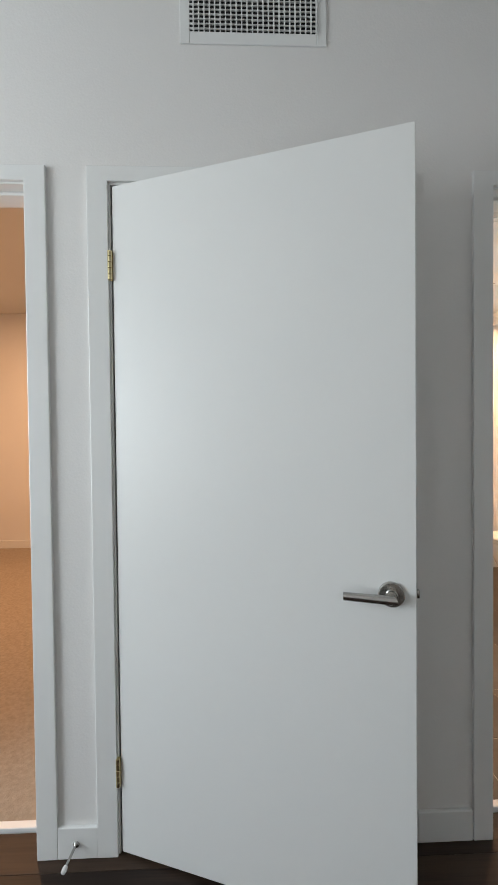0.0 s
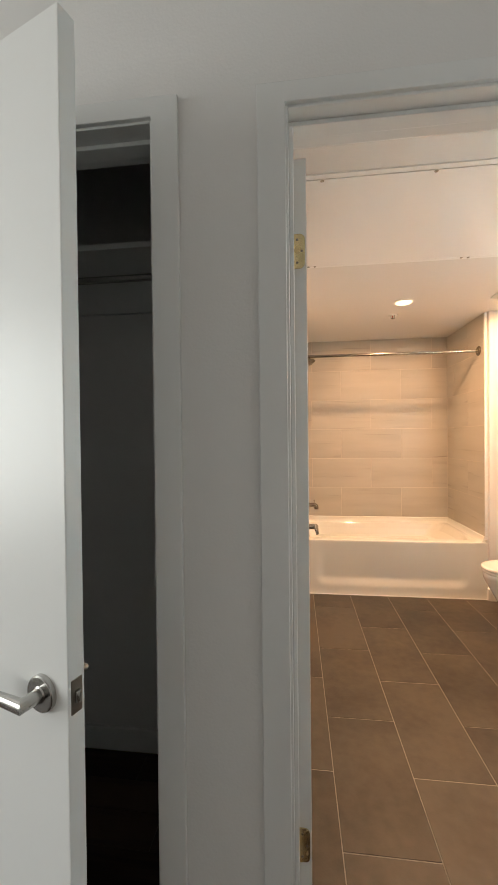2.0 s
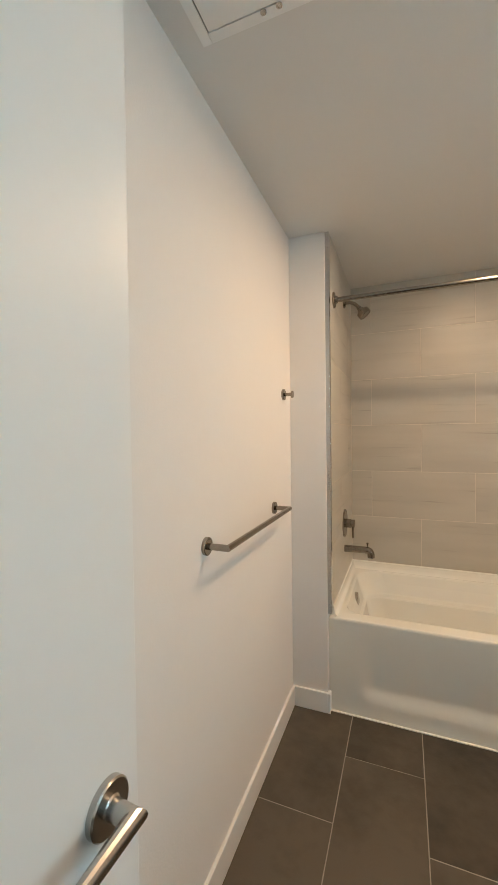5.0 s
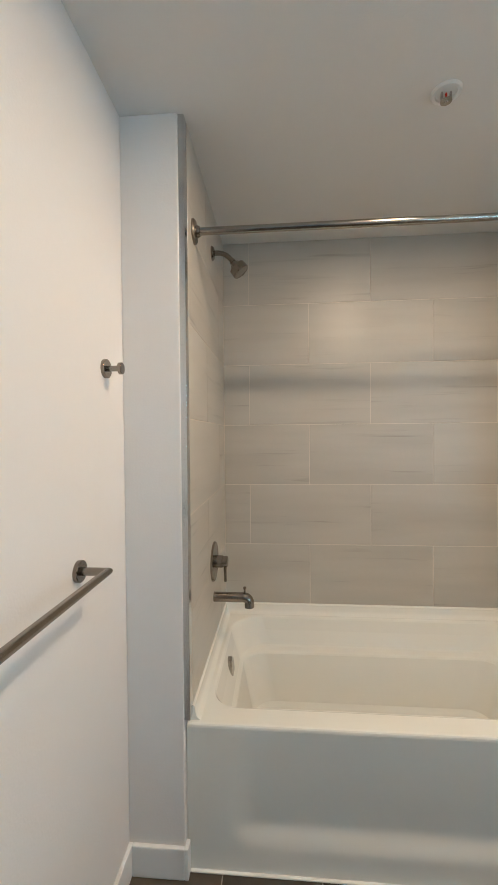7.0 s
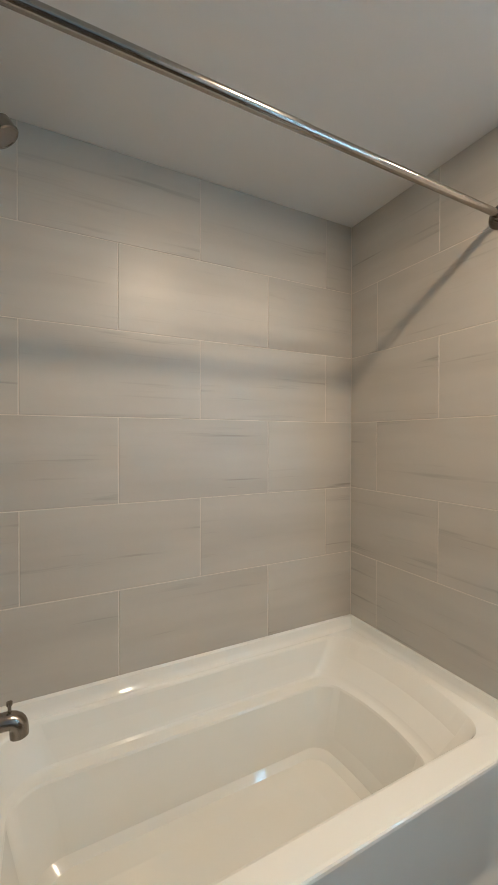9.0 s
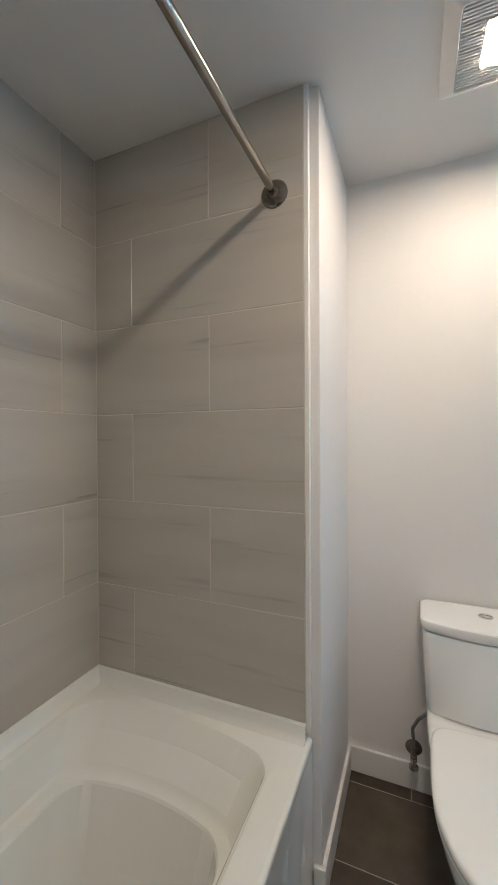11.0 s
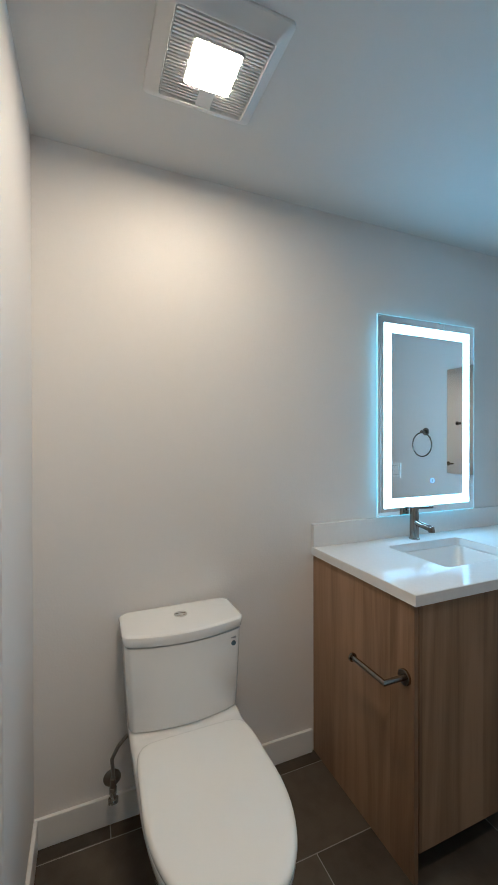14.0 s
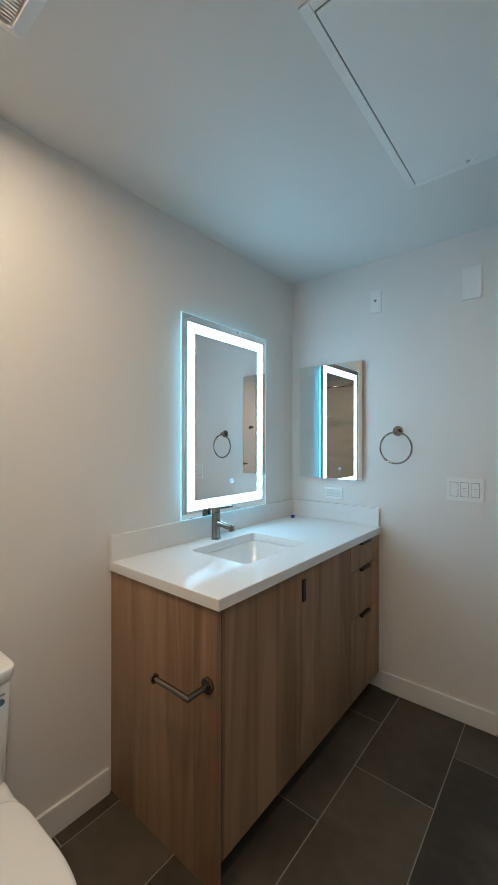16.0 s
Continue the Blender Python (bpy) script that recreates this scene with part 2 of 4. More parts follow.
def box(bm, x0, x1, y0, y1, z0, z1, bevel=0.0, seg=2):
    m = Matrix.LocRotScale(((x0 + x1) / 2, (y0 + y1) / 2, (z0 + z1) / 2), None, (abs(x1 - x0), abs(y1 - y0), abs(z1 - z0)))
    r = bmesh.ops.create_cube(bm, size=1, matrix=m)
    if bevel:
        edges = list({e for v in r["verts"] for e in v.link_edges})
        bmesh.ops.bevel(bm, geom=edges, offset=bevel, segments=seg, affect="EDGES", profile=0.5)
    return bm


def rings(bm, loops, cap0=True, cap1=True, closed=True):
    """Skin a row of loops, each with as many points."""
    vs = [[bm.verts.new(p) for p in lp] for lp in loops]
    n = len(vs[0])
    for a, b in zip(vs, vs[1:]):
        for i in range(n if closed else n - 1):
            j = (i + 1) % n
            bm.faces.new((a[i], a[j], b[j], b[i]))
    if cap0:
        bm.faces.new(list(reversed(vs[0])))
    if cap1:
        bm.faces.new(vs[-1])
    bmesh.ops.recalc_face_normals(bm, faces=bm.faces[:])
    return bm


def frame_of(d):
    d = V(d).normalized()
    u = d.cross(V((0, 0, 1)))
    if u.length < 1e-3:
        u = V((1, 0, 0))
    u.normalize()
    return d, u, d.cross(u)


def lathe(bm, p, axis, prof, n=28):
    """Turned shape: prof is (distance along axis, radius)."""
    d, u, w = frame_of(axis)
    p = V(p)
    loops = [[p + d * a + (u * math.cos(k * math.tau / n) + w * math.sin(k * math.tau / n)) * max(r, 1e-4) for k in range(n)] for a, r in prof]
    return rings(bm, loops)


def tube(bm, pts, r, n=16):
    """Round bar along points, with mitred bends."""
    pts = [V(p) for p in pts]
    a, u, w = frame_of(pts[1] - pts[0])
    loops = []
    for i, p in enumerate(pts):
        b = (pts[i + 1] - p).normalized() if i < len(pts) - 1 else a
        t = (a + b).normalized()
        w = a.cross(u)
        loop = []
        for q in range(n):
            o = u * math.cos(q * math.tau / n) + w * math.sin(q * math.tau / n)
            loop.append(p + (o - a * (o.dot(t) / a.dot(t))) * r)
        loops.append(loop)
        u = a.rotation_difference(b) @ u
        a = b
    return rings(bm, loops)


def bend(a, b, c, n=6, cut=0.03):
    """Points a, round the corner b, to c."""
    a, b, c = V(a), V(b), V(c)
    p, q = b + (a - b).normalized() * cut, b + (c - b).normalized() * cut
    return [a] + [p * (1 - t) ** 2 + b * 2 * t * (1 - t) + q * t * t for t in [k / n for k in range(n + 1)]] + [c]


def rrect(x0, x1, y0, y1, r, z, n=8):
    """Rounded rectangle loop at height z; r is one radius or four."""
    rr = r if isinstance(r, (tuple, list)) else (r,) * 4
    pts = []
    for (cx, cy, a), q in zip(((x1, y1, 0), (x0, y1, 90), (x0, y0, 180), (x1, y0, 270)), rr):
        sx, sy = (-1 if cx == x1 else 1), (-1 if cy == y1 else 1)
        for k in range(n + 1):
            t = radians(a + 90 * k / n)
            pts.append(V((cx + sx * q + q * math.cos(t), cy + sy * q + q * math.sin(t), z)))
    return pts


def finish(bm, name, material, smooth=True, angle=25):
    bmesh.ops.recalc_face_normals(bm, faces=bm.faces[:])
    me = bpy.data.meshes.new(name)
    areas = sorted(f.calc_area() for f in bm.faces)
    wide = areas[len(areas) // 2] * 12 if angle < 30 else 1e9
    for f in bm.faces:
        f.smooth = smooth and f.calc_area() < wide
    if smooth:
        for e in bm.edges:
            if len(e.link_faces) == 2 and e.calc_face_angle(0) > radians(angle):
                e.smooth = False
    bm.to_mesh(me)
    bm.free()
    me.materials.append(material)
    return me


def thing(name, at, label, category, group="", kind=""):
    e = new(name)
    e.location = at
    e.empty_display_size = 0.1
    return tagged(e, label, category, group, kind)


def part(name, bm, material, parent, label="", angle=25):
    """One mesh under a thing or a part, built in world coordinates."""
    o = new(name, finish(bm, name, material, True, angle))
    if parent is not None:
        o.parent = parent
        if parent.parent is None and parent.type == "EMPTY":
            o.matrix_parent_inverse = Matrix.Translation(parent.location).inverted()
    return tagged(o, label) if label else o


def solid(name, bm, material, label, category, kind="structure"):
    o = new(name, finish(bm, name, material, category not in ("wall", "ceiling", "floor")))
    return tagged(o, label, category, "", kind)


# ---- plan ----
XW, YD, YH, ZC, ZH = 2.225, -2.372, -2.495, 2.375, 2.80
XL, XR, YB = 0.20, 1.703, 0.822          # faces of the wall tiles round the tub
HEAD = 2.100                             # underside of the door heads
FZ = 0.008                               # top of the bathroom floor tiles
BATH, CLOSET, BED = (0.145, 1.03), (-1.062, -0.178), (-2.20, -1.325)
HX0, HX1, HY0 = -3.6, 1.7, -6.1


def wall_with_openings(bm, x0, x1, y0, y1, z1, holes):
    x = x0
    for a, b, h in sorted(holes):
        box(bm, x, a, y0, y1, 0, z1)
        box(bm, a, b, y0, y1, h, z1)
        x = b
    box(bm, x, x1, y0, y1, 0, z1)
    return bm


J = 0.019   # thickness of the door linings
bm = wall_with_openings(B(), HX0 - 0.15, HX1 + 0.15 + 0.7, YH, YD, ZH,
                        [(a - J, b + J, HEAD + J) for a, b in (BATH, CLOSET, BED)])
solid("wall_south", bm, M_WALL, "white painted wall with three door openings", "wall")
solid("wall_west", box(B(), -0.135, 0, YD, 1.0, 0, ZC), M_WALL, "plain white painted bathroom wall", "wall")
solid("wall_east", box(B(), XW, XW + 0.12, YD, 1.0, 0, ZC), M_WALL, "plain white painted wall behind the toilet", "wall")
solid("pilaster", box(B(), 0, 0.180, 0, 1.0, 0, ZC, 0.003), M_WALL, "narrow white painted wall end beside the tub", "wall")
solid("wing_wall", box(B(), XR + 0.022, XW, 0, 1.0, 0, ZC, 0.003), M_WALL, "white painted wall end between tub and toilet", "wall")
solid("wall_north", box(B(), 0.180, XR + 0.022, YB + 0.012, 1.0, 0, ZC), M_WALL, "white wall behind the tub tiles", "wall")
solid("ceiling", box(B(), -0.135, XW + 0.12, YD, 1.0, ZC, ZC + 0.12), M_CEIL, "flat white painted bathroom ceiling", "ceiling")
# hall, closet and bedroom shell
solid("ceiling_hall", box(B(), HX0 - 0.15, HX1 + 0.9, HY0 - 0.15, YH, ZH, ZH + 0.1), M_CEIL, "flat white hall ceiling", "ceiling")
solid("wall_hall_east", box(B(), HX1, HX1 + 0.12, HY0, YH, 0, ZH), M_WALL, "plain white hall wall", "wall")
solid("wall_hall_south", box(B(), HX0 - 0.12, HX1 + 0.12, HY0 - 0.12, HY0, 0, ZH), M_WALL, "plain white hall wall", "wall")
bm = B()
WY0, WY1, WZ0, WZ1 = -4.65, -3.05, 0.65, 2.45
box(bm, HX0 - 0.12, HX0, HY0, WY0, 0, ZH)
box(bm, HX0 - 0.12, HX0, WY1, YH, 0, ZH)
box(bm, HX0 - 0.12, HX0, WY0, WY1, 0, WZ0)
box(bm, HX0 - 0.12, HX0, WY0, WY1, WZ1, ZH)
solid("wall_hall_west", bm, M_WALL, "white hall wall with a window", "wall")
win = thing("window_1", (HX0, -3.85, WZ0), "white framed window letting in daylight", "window", kind="structure")
bm = B()
for a, b, c, d in ((WY0, WY0 + 0.05, WZ0, WZ1), (WY1 - 0.05, WY1, WZ0, WZ1), (WY0 + 0.05, WY1 - 0.05, WZ0, WZ0 + 0.05),
                   (WY0 + 0.05, WY1 - 0.05, WZ1 - 0.05, WZ1), (-3.875, -3.825, WZ0 + 0.05, WZ1 - 0.05)):
    box(bm, HX0 - 0.11, HX0 - 0.06, a, b, c, d, 0.004)
part("window_frame", bm, M_TRIM, win)
part("window_sill", box(B(), HX0 + 0.002, HX0 + 0.06, WY0 - 0.04, WY1 + 0.04, WZ0 - 0.03, WZ0, 0.005), M_TRIM, win)
# closet
CB = -1.765
solid("wall_closet_back", box(B(), -1.32, -0.135, CB, CB + 0.1, 0, ZH), M_WALL, "white painted back wall of the closet", "wall")
solid("wall_closet_west", box(B(), -1.32, -1.22, YD, CB, 0, ZH), M_WALL, "white wall between closet and bedroom", "wall")
solid("wall_closet_east", box(B(), -0.150, -0.137, YD, CB, 0, ZH), M_WALL, "white painted side wall of the closet", "wall")
solid("ceiling_closet", box(B(), -1.32, -0.135, YD, CB + 0.1, ZH, ZH + 0.1), M_CEIL, "white closet ceiling", "ceiling")
# bedroom
solid("wall_bedroom_north", box(B(), -5.2, -1.22, 1.02, 1.14, 0, ZH), M_WALL, "white bedroom wall in warm light", "wall")
solid("wall_bedroom_west", box(B(), -5.3, -5.2, YD, 1.14, 0, ZH), M_WALL, "plain bedroom wall", "wall")
solid("wall_bedroom_south", box(B(), -5.3, HX0 - 0.15, YH, YD, 0, ZH), M_WALL, "plain bedroom wall", "wall")
solid("wall_bedroom_east", box(B(), -1.32, -1.22, CB, 1.02, 0, ZH), M_WALL, "plain bedroom wall", "wall")
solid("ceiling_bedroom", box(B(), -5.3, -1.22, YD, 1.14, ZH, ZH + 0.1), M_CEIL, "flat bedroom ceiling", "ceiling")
solid("floor_carpet", box(B(), -5.2, -1.32, -2.392, 1.02, -0.06, 0.006), M_CARPET, "beige looped-pile bedroom carpet", "carpet")
floor_hall = solid("floor_hall", box(B(), HX0 - 0.1, HX1 + 0.1, HY0 - 0.1, CB + 0.05, -0.08, -0.012), M_DARK, "dark underlay of the hall floor", "floor")
floor_bath = solid("floor_bathroom", box(B(), -0.02, XW + 0.02, -2.40, 0.9, -0.075, FZ - 0.0012), M_FGROUT, "grey grout bed of the bathroom floor", "floor")

# ---- baseboards ----
BH, BT = 0.10, 0.013


def baseboard(x0, x1, y0, y1, z=0.0):
    solid("baseboard", box(B(), x0, x1, y0, y1, z, z + BH, 0.003), M_TRIM, "low square white painted baseboard", "baseboard")


baseboard(0.0, BT, YD + 0.08, 0.0, FZ)
baseboard(BT, 0.180, -BT, 0, FZ)
baseboard(0.180, 0.180 + BT, -BT, 0.022, FZ)
baseboard(XR + 0.022 - BT, XR + 0.022, -BT, 0.022, FZ)
baseboard(XR + 0.022, XW - BT, -BT, 0, FZ)
baseboard(XW - BT, XW, -1.07, 0, FZ)
baseboard(1.103, 1.64, YD, YD + BT, FZ)
baseboard(-0.108, 0.072, YH - BT, YH)
baseboard(-1.255, -1.130, YH - BT, YH)
baseboard(1.103, HX1, YH - BT, YH)
baseboard(-1.22, -0.15, CB - BT, CB)
baseboard(-0.150 - BT, -0.150, YD + 0.075, CB - BT)
baseboard(-5.2, -1.32, 1.02 - BT, 1.02)

# ---- door linings and casings ----


def door_frame(name, x0, x1, stop_y0, stop_y1, label, both=True):
    t = thing(name, ((x0 + x1) / 2, YH, 0), label, "door frame", kind="structure")
    ya, yb = YH - 0.002, YD + 0.002
    part("jamb", box(B(), x0 - J, x0, ya, yb, 0, HEAD + J, 0.0015), M_TRIM, t)
    part("jamb", box(B(), x1, x1 + J, ya, yb, 0, HEAD + J, 0.0015), M_TRIM, t)
    part("head", box(B(), x0, x1, ya, yb, HEAD, HEAD + J, 0.0015), M_TRIM, t)
    s = 0.011
    part("stop", box(B(), x0, x0 + s, stop_y0, stop_y1, 0, HEAD - s, 0.002), M_TRIM, t)
    part("stop", box(B(), x1 - s, x1, stop_y0, stop_y1, 0, HEAD - s, 0.002), M_TRIM, t)
    part("stop", box(B(), x0, x1, stop_y0, stop_y1, HEAD - s, HEAD, 0.002), M_TRIM, t)
    for y0, y1 in (((YH - 0.013, YH), (YD, YD + 0.013)) if both else ((YH - 0.013, YH),)):
        w, g = 0.064, 0.006
        xa, xb, top = x0 - g - w, x1 + g + w, HEAD + g + w * 0.72
        lp = [(xa, 0), (xa, top), (xb, top), (xb, 0), (x1 + g, 0), (x1 + g, HEAD + g), (x0 - g, HEAD + g), (x0 - g, 0)]
        bm = rings(B(), [[V((x, y, z)) for x, z in lp] for y in (y0, y1)])
        bmesh.ops.bevel(bm, geom=bm.edges[:], offset=0.002, segments=2, affect="EDGES", profile=0.5)
        part("casing", bm, M_TRIM, t)
    return t


door_frame("door_frame_closet", *CLOSET, YH + 0.045, YH + 0.09, "white painted closet door frame with stops")
door_frame("door_frame_bathroom", *BATH, YD - 0.085, YD - 0.042, "white painted bathroom door frame with stops")
door_frame("door_frame_bedroom", *BED, YD - 0.085, YD - 0.042, "white painted bedroom door frame")
for x0, x1, TH in ((*BATH, 0.012), (*BED, 0.010)):
    solid("threshold", box(B(), x0, x1, -2.410, -2.382, -0.012, TH, 0.003), M_TRIM, "thin pale metal threshold strip", "threshold")


def local_part(name, bm, material, parent, m, label=""):
    """A part modelled in its thing's own axes."""
    bm.transform(m)
    return part(name, bm, material, parent, label)


def lever(parent, m, side):
    """Round rose and flat lever on one face; the door's x runs from the hinge, its face lies in xz."""
    y = 0.0 if side < 0 else 0.035
    bm = lathe(B(), (0, y, 0), (0, side, 0), [(0, 0.032), (0.008, 0.032), (0.010, 0.030), (0.0101, 0.015), (0.012, 0.0125), (0.036, 0.0115)], 32)
    rose = local_part("rose", bm, M_STEEL, parent, m, "round satin steel rose")
    bm = B()
    yy = y + side * 0.045
    tube(bm, [(0, y + side * 0.030, 0), (0, yy - side * 0.002, 0), (-0.118, yy, 0)], 0.0115, 14)
    for v in bm.verts:
        if v.co.x < -0.02:
            v.co.z *= 0.92
            v.co.y = yy + (v.co.y - yy) * 0.55
    local_part("lever", bm, M_STEEL, rose, m)


def hinge(parent, m, z):
    lp = [(-0.004, -0.045), (-0.004, 0.045)]
    lp += [(0.016 + 0.014 * math.sin(k), 0.031 + 0.014 * math.cos(k)) for k in (0, 0.4, 0.8, 1.2, 1.57)]
    lp += [(0.016 + 0.014 * math.cos(k), -0.031 - 0.014 * math.sin(k)) for k in (0, 0.4, 0.8, 1.2, 1.57)]
    bm = rings(B(), [[V((x, y, z + h)) for y, h in lp] for x in (-0.0025, 0.001)])
    part_m = local_part("hinge", bm, M_BRASS, parent, m, "brass butt hinge")
    bm = B()
    for k in range(5):
        lathe(bm, (-0.003, -0.008, z - 0.045 + k * 0.018), (0, 0, 1), [(0.0004, 0.0066), (0.0010, 0.0072), (0.0170, 0.0072), (0.0176, 0.0066)], 14)
    local_part("knuckle", bm, M_BRASS, part_m, m)
    bm = B()
    for dz in (-0.03, 0.0, 0.03):
        lathe(bm, (-0.0024, 0.016 + 0.006 * math.cos(dz * 100), z + dz), (-1, 0, 0), [(0, 0.0035), (0.0006, 0.0028)], 10)
    local_part("screw", bm, M_DARKMETAL, part_m, m)


def door(name, m, w, label, hz, foot):
    """A flush door: local x from the hinge to the free edge, local y its thickness, knuckles on the y < 0 face."""
    t = thing(name, m.translation, label, "door", kind="structure")
    local_part("leaf", box(B(), 0.002, w, 0, 0.035, foot, HEAD - 0.006, 0.002), M_DOOR, t, m)
    hm = m @ Matrix.Translation((w - 0.060, 0, hz))
    lever(t, hm, -1)
    lever(t, hm, 1)
    bm = box(B(), w - 0.0005, w + 0.0015, 0.006, 0.029, hz - 0.03, hz + 0.03, 0.0008)
    plate = local_part("latch_plate", bm, M_DARKMETAL, t, m, "dark steel latch plate")
    bm = box(B(), w, w + 0.009, 0.012, 0.023, hz - 0.011, hz + 0.011, 0.003)
    local_part("latch_bolt", bm, M_STEEL, plate, m)
    for z in (0.27, 1.85):
        hinge(t, m, z)
    return t


door("door_1", pose(CLOSET[0] + 0.003, YH - 0.004, 0, 0, 0, -CLOSET_OPEN), 0.868, "flush white painted closet door standing ajar", 0.915, 0.010)
d_2 = door("door_2", pose(BATH[0] + 0.009, -2.344, 0, 0, 0, 180 - 91.0) @ Matrix.Scale(-1, 4, (0, 1, 0)), 0.853,
     "flush white painted bathroom door standing wide open", 0.945, 0.018)
for z in (0.27, 1.85):
    bm = box(B(), BATH[0] - 0.0005, BATH[0] + 0.0025, YD - 0.032, YD + 0.003, z - 0.045, z + 0.045, 0.001)
    hp = part("hinge", bm, M_BRASS, d_2, "brass butt hinge")
    bm = B()
    for dy, dz in ((-0.020, -0.03), (-0.012, 0.0), (-0.020, 0.03)):
        lathe(bm, (BATH[0] + 0.0025, YD + dy, z + dz), (1, 0, 0), [(0, 0.0036), (0.0006, 0.0028)], 10)
    part("screw", bm, M_DARKMETAL, hp)
solid("strike_plate", box(B(), CLOSET[1] - 0.0015, CLOSET[1] + 0.001, YH + 0.008, YH + 0.034, 0.92, 0.98, 0.0006), M_DARKMETAL, "dark steel strike plate on the closet jamb", "strike plate", "")

# ---- bathtub ----
TX0, TX1, TY0, TY1, TZ = 0.182, 1.723, 0.024, YB + 0.008, 0.478
tub = thing("bathtub", (0.95, 0.4, 0), "glossy white acrylic alcove bathtub with a plain apron", "bathtub")
N = 16


def tr(x0, x1, y0, y1, r, z, bow=0.0):
    """Rounded loop of the tub whose far end bows outwards."""
    pts = rrect(x0, x1, y0, y1, r, z, N)
    a, b = pts[-1].y, pts[0].y
    pts += [V((x1, a + (b - a) * k / 14, z)) for k in range(1, 14)]
    cy, hy = (y0 + y1) / 2, (y1 - y0) / 2
    for p in pts:
        p.x += bow * (1 - ((p.y - cy) / hy) ** 2) * min(max((p.x - x1 + 0.35) / 0.35, 0), 1)
    return pts


OR = (0.065, 0.14, 0.09, 0.06)
IR = (0.06, 0.10, 0.09, 0.08)
bm = B()
rings(bm, [tr(TX0, TX1, TY0 + 0.0012, TY1, 0.003, TZ - 0.030), tr(TX0, TX1, TY0, TY1, 0.003, TZ - 0.012),
           tr(TX0 + 0.0005, TX1 - 0.0005, TY0 + 0.001, TY1, 0.004, TZ - 0.005), tr(TX0 + 0.002, TX1 - 0.002, TY0 + 0.004, TY1 - 0.001, 0.006, TZ - 0.0012),
           tr(TX0 + 0.006, TX1 - 0.006, TY0 + 0.012, TY1 - 0.003, 0.008, TZ), tr(TX0 + 0.03, TX1 - 0.06, TY0 + 0.06, TY1 - 0.03, 0.05, TZ, 0.02),
           tr(0.238, 1.606, 0.103, 0.785, OR, TZ, 0.055), tr(0.246, 1.598, 0.110, 0.778, OR, TZ - 0.003, 0.055), tr(0.251, 1.592, 0.115, 0.773, OR, TZ - 0.010, 0.054),
           tr(0.268, 1.552, 0.127, 0.760, OR, TZ - 0.06, 0.052), tr(0.290, 1.492, 0.142, 0.741, OR, 0.366, 0.048), tr(0.294, 1.484, 0.146, 0.737, OR, 0.357, 0.047),
           tr(0.300, 1.476, 0.152, 0.729, OR, 0.3505, 0.046), tr(0.306, 1.466, 0.168, 0.700, IR, 0.346, 0.045), tr(0.309, 1.462, 0.173, 0.693, IR, 0.344, 0.045), tr(0.312, 1.458, 0.177, 0.688, IR, 0.337, 0.044),
           tr(0.348, 1.408, 0.194, 0.664, IR, 0.175, 0.03), tr(0.358, 1.390, 0.204, 0.656, IR, 0.128, 0.025), tr(0.382, 1.364, 0.226, 0.636, IR, 0.106, 0.02),
           tr(0.46, 1.28, 0.30, 0.56, 0.08, 0.098)], cap0=False)
part("basin", bm, M_TUB, tub, angle=22)
bm = B()
nx, nz = 90, 36


def apron_y(x, z):
    """Front panel that leans in below the rim, with plain cheeks at both ends and a swelling foot."""
    hx, hz, r = (1.57 - 0.335) / 2, 0.60, 0.075
    px, pz = abs(x - 0.9525) - hx + r, abs(z - 0.695) - hz + r
    d = math.hypot(max(px, 0), max(pz, 0)) + min(max(px, pz), 0) - r
    t = min(max((0.020 - d) / 0.085, 0), 1)
    foot = min(max((0.075 - z) / 0.06, 0), 1)
    lean = min(max((TZ - 0.028 - z) / 0.30, 0), 1)
    return TY0 + 0.0015 - 0.005 * foot * foot + 0.020 * lean * t * t * (3 - 2 * t)


g = [[bm.verts.new((TX0 + (TX1 - TX0) * i / nx, apron_y(TX0 + (TX1 - TX0) * i / nx, FZ + (TZ - 0.028 - FZ) * k / nz), FZ + (TZ - 0.028 - FZ) * k / nz)) for i in range(nx + 1)] for k in range(nz + 1)]
for k in range(nz):
    for i in range(nx):
        bm.faces.new((g[k][i], g[k][i + 1], g[k + 1][i + 1], g[k + 1][i]))
rev = bmesh.ops.extrude_face_region(bm, geom=bm.faces[:])
for v in rev["geom"]:
    if isinstance(v, bmesh.types.BMVert):
        v.co.y = TY0 + 0.07
part("apron", bm, M_TUB, tub, angle=60)
UZ = 0.528


def upstand(x0, x1, y0, y1):
    """Thin raised flange against the tiles, with a hollow foot."""
    bm = B()
    along_x = x1 - x0 > y1 - y0
    prof = [(0.0, UZ), (0.012, UZ - 0.001), (0.018, UZ - 0.006), (0.021, TZ + 0.020), (0.026, TZ + 0.008), (0.036, TZ + 0.0015), (0.042, TZ - 0.004), (0.0, TZ - 0.004)]
    if along_x:
        rings(bm, [[V((x, y1 - d, z)) for d, z in prof] for x in (x0, x1)])
    else:
        s = 1 if x0 < 1 else -1
        w = x0 if s > 0 else x1
        rings(bm, [[V((w + s * d, y, z)) for d, z in prof] for y in (y0, y1)])
    return bm


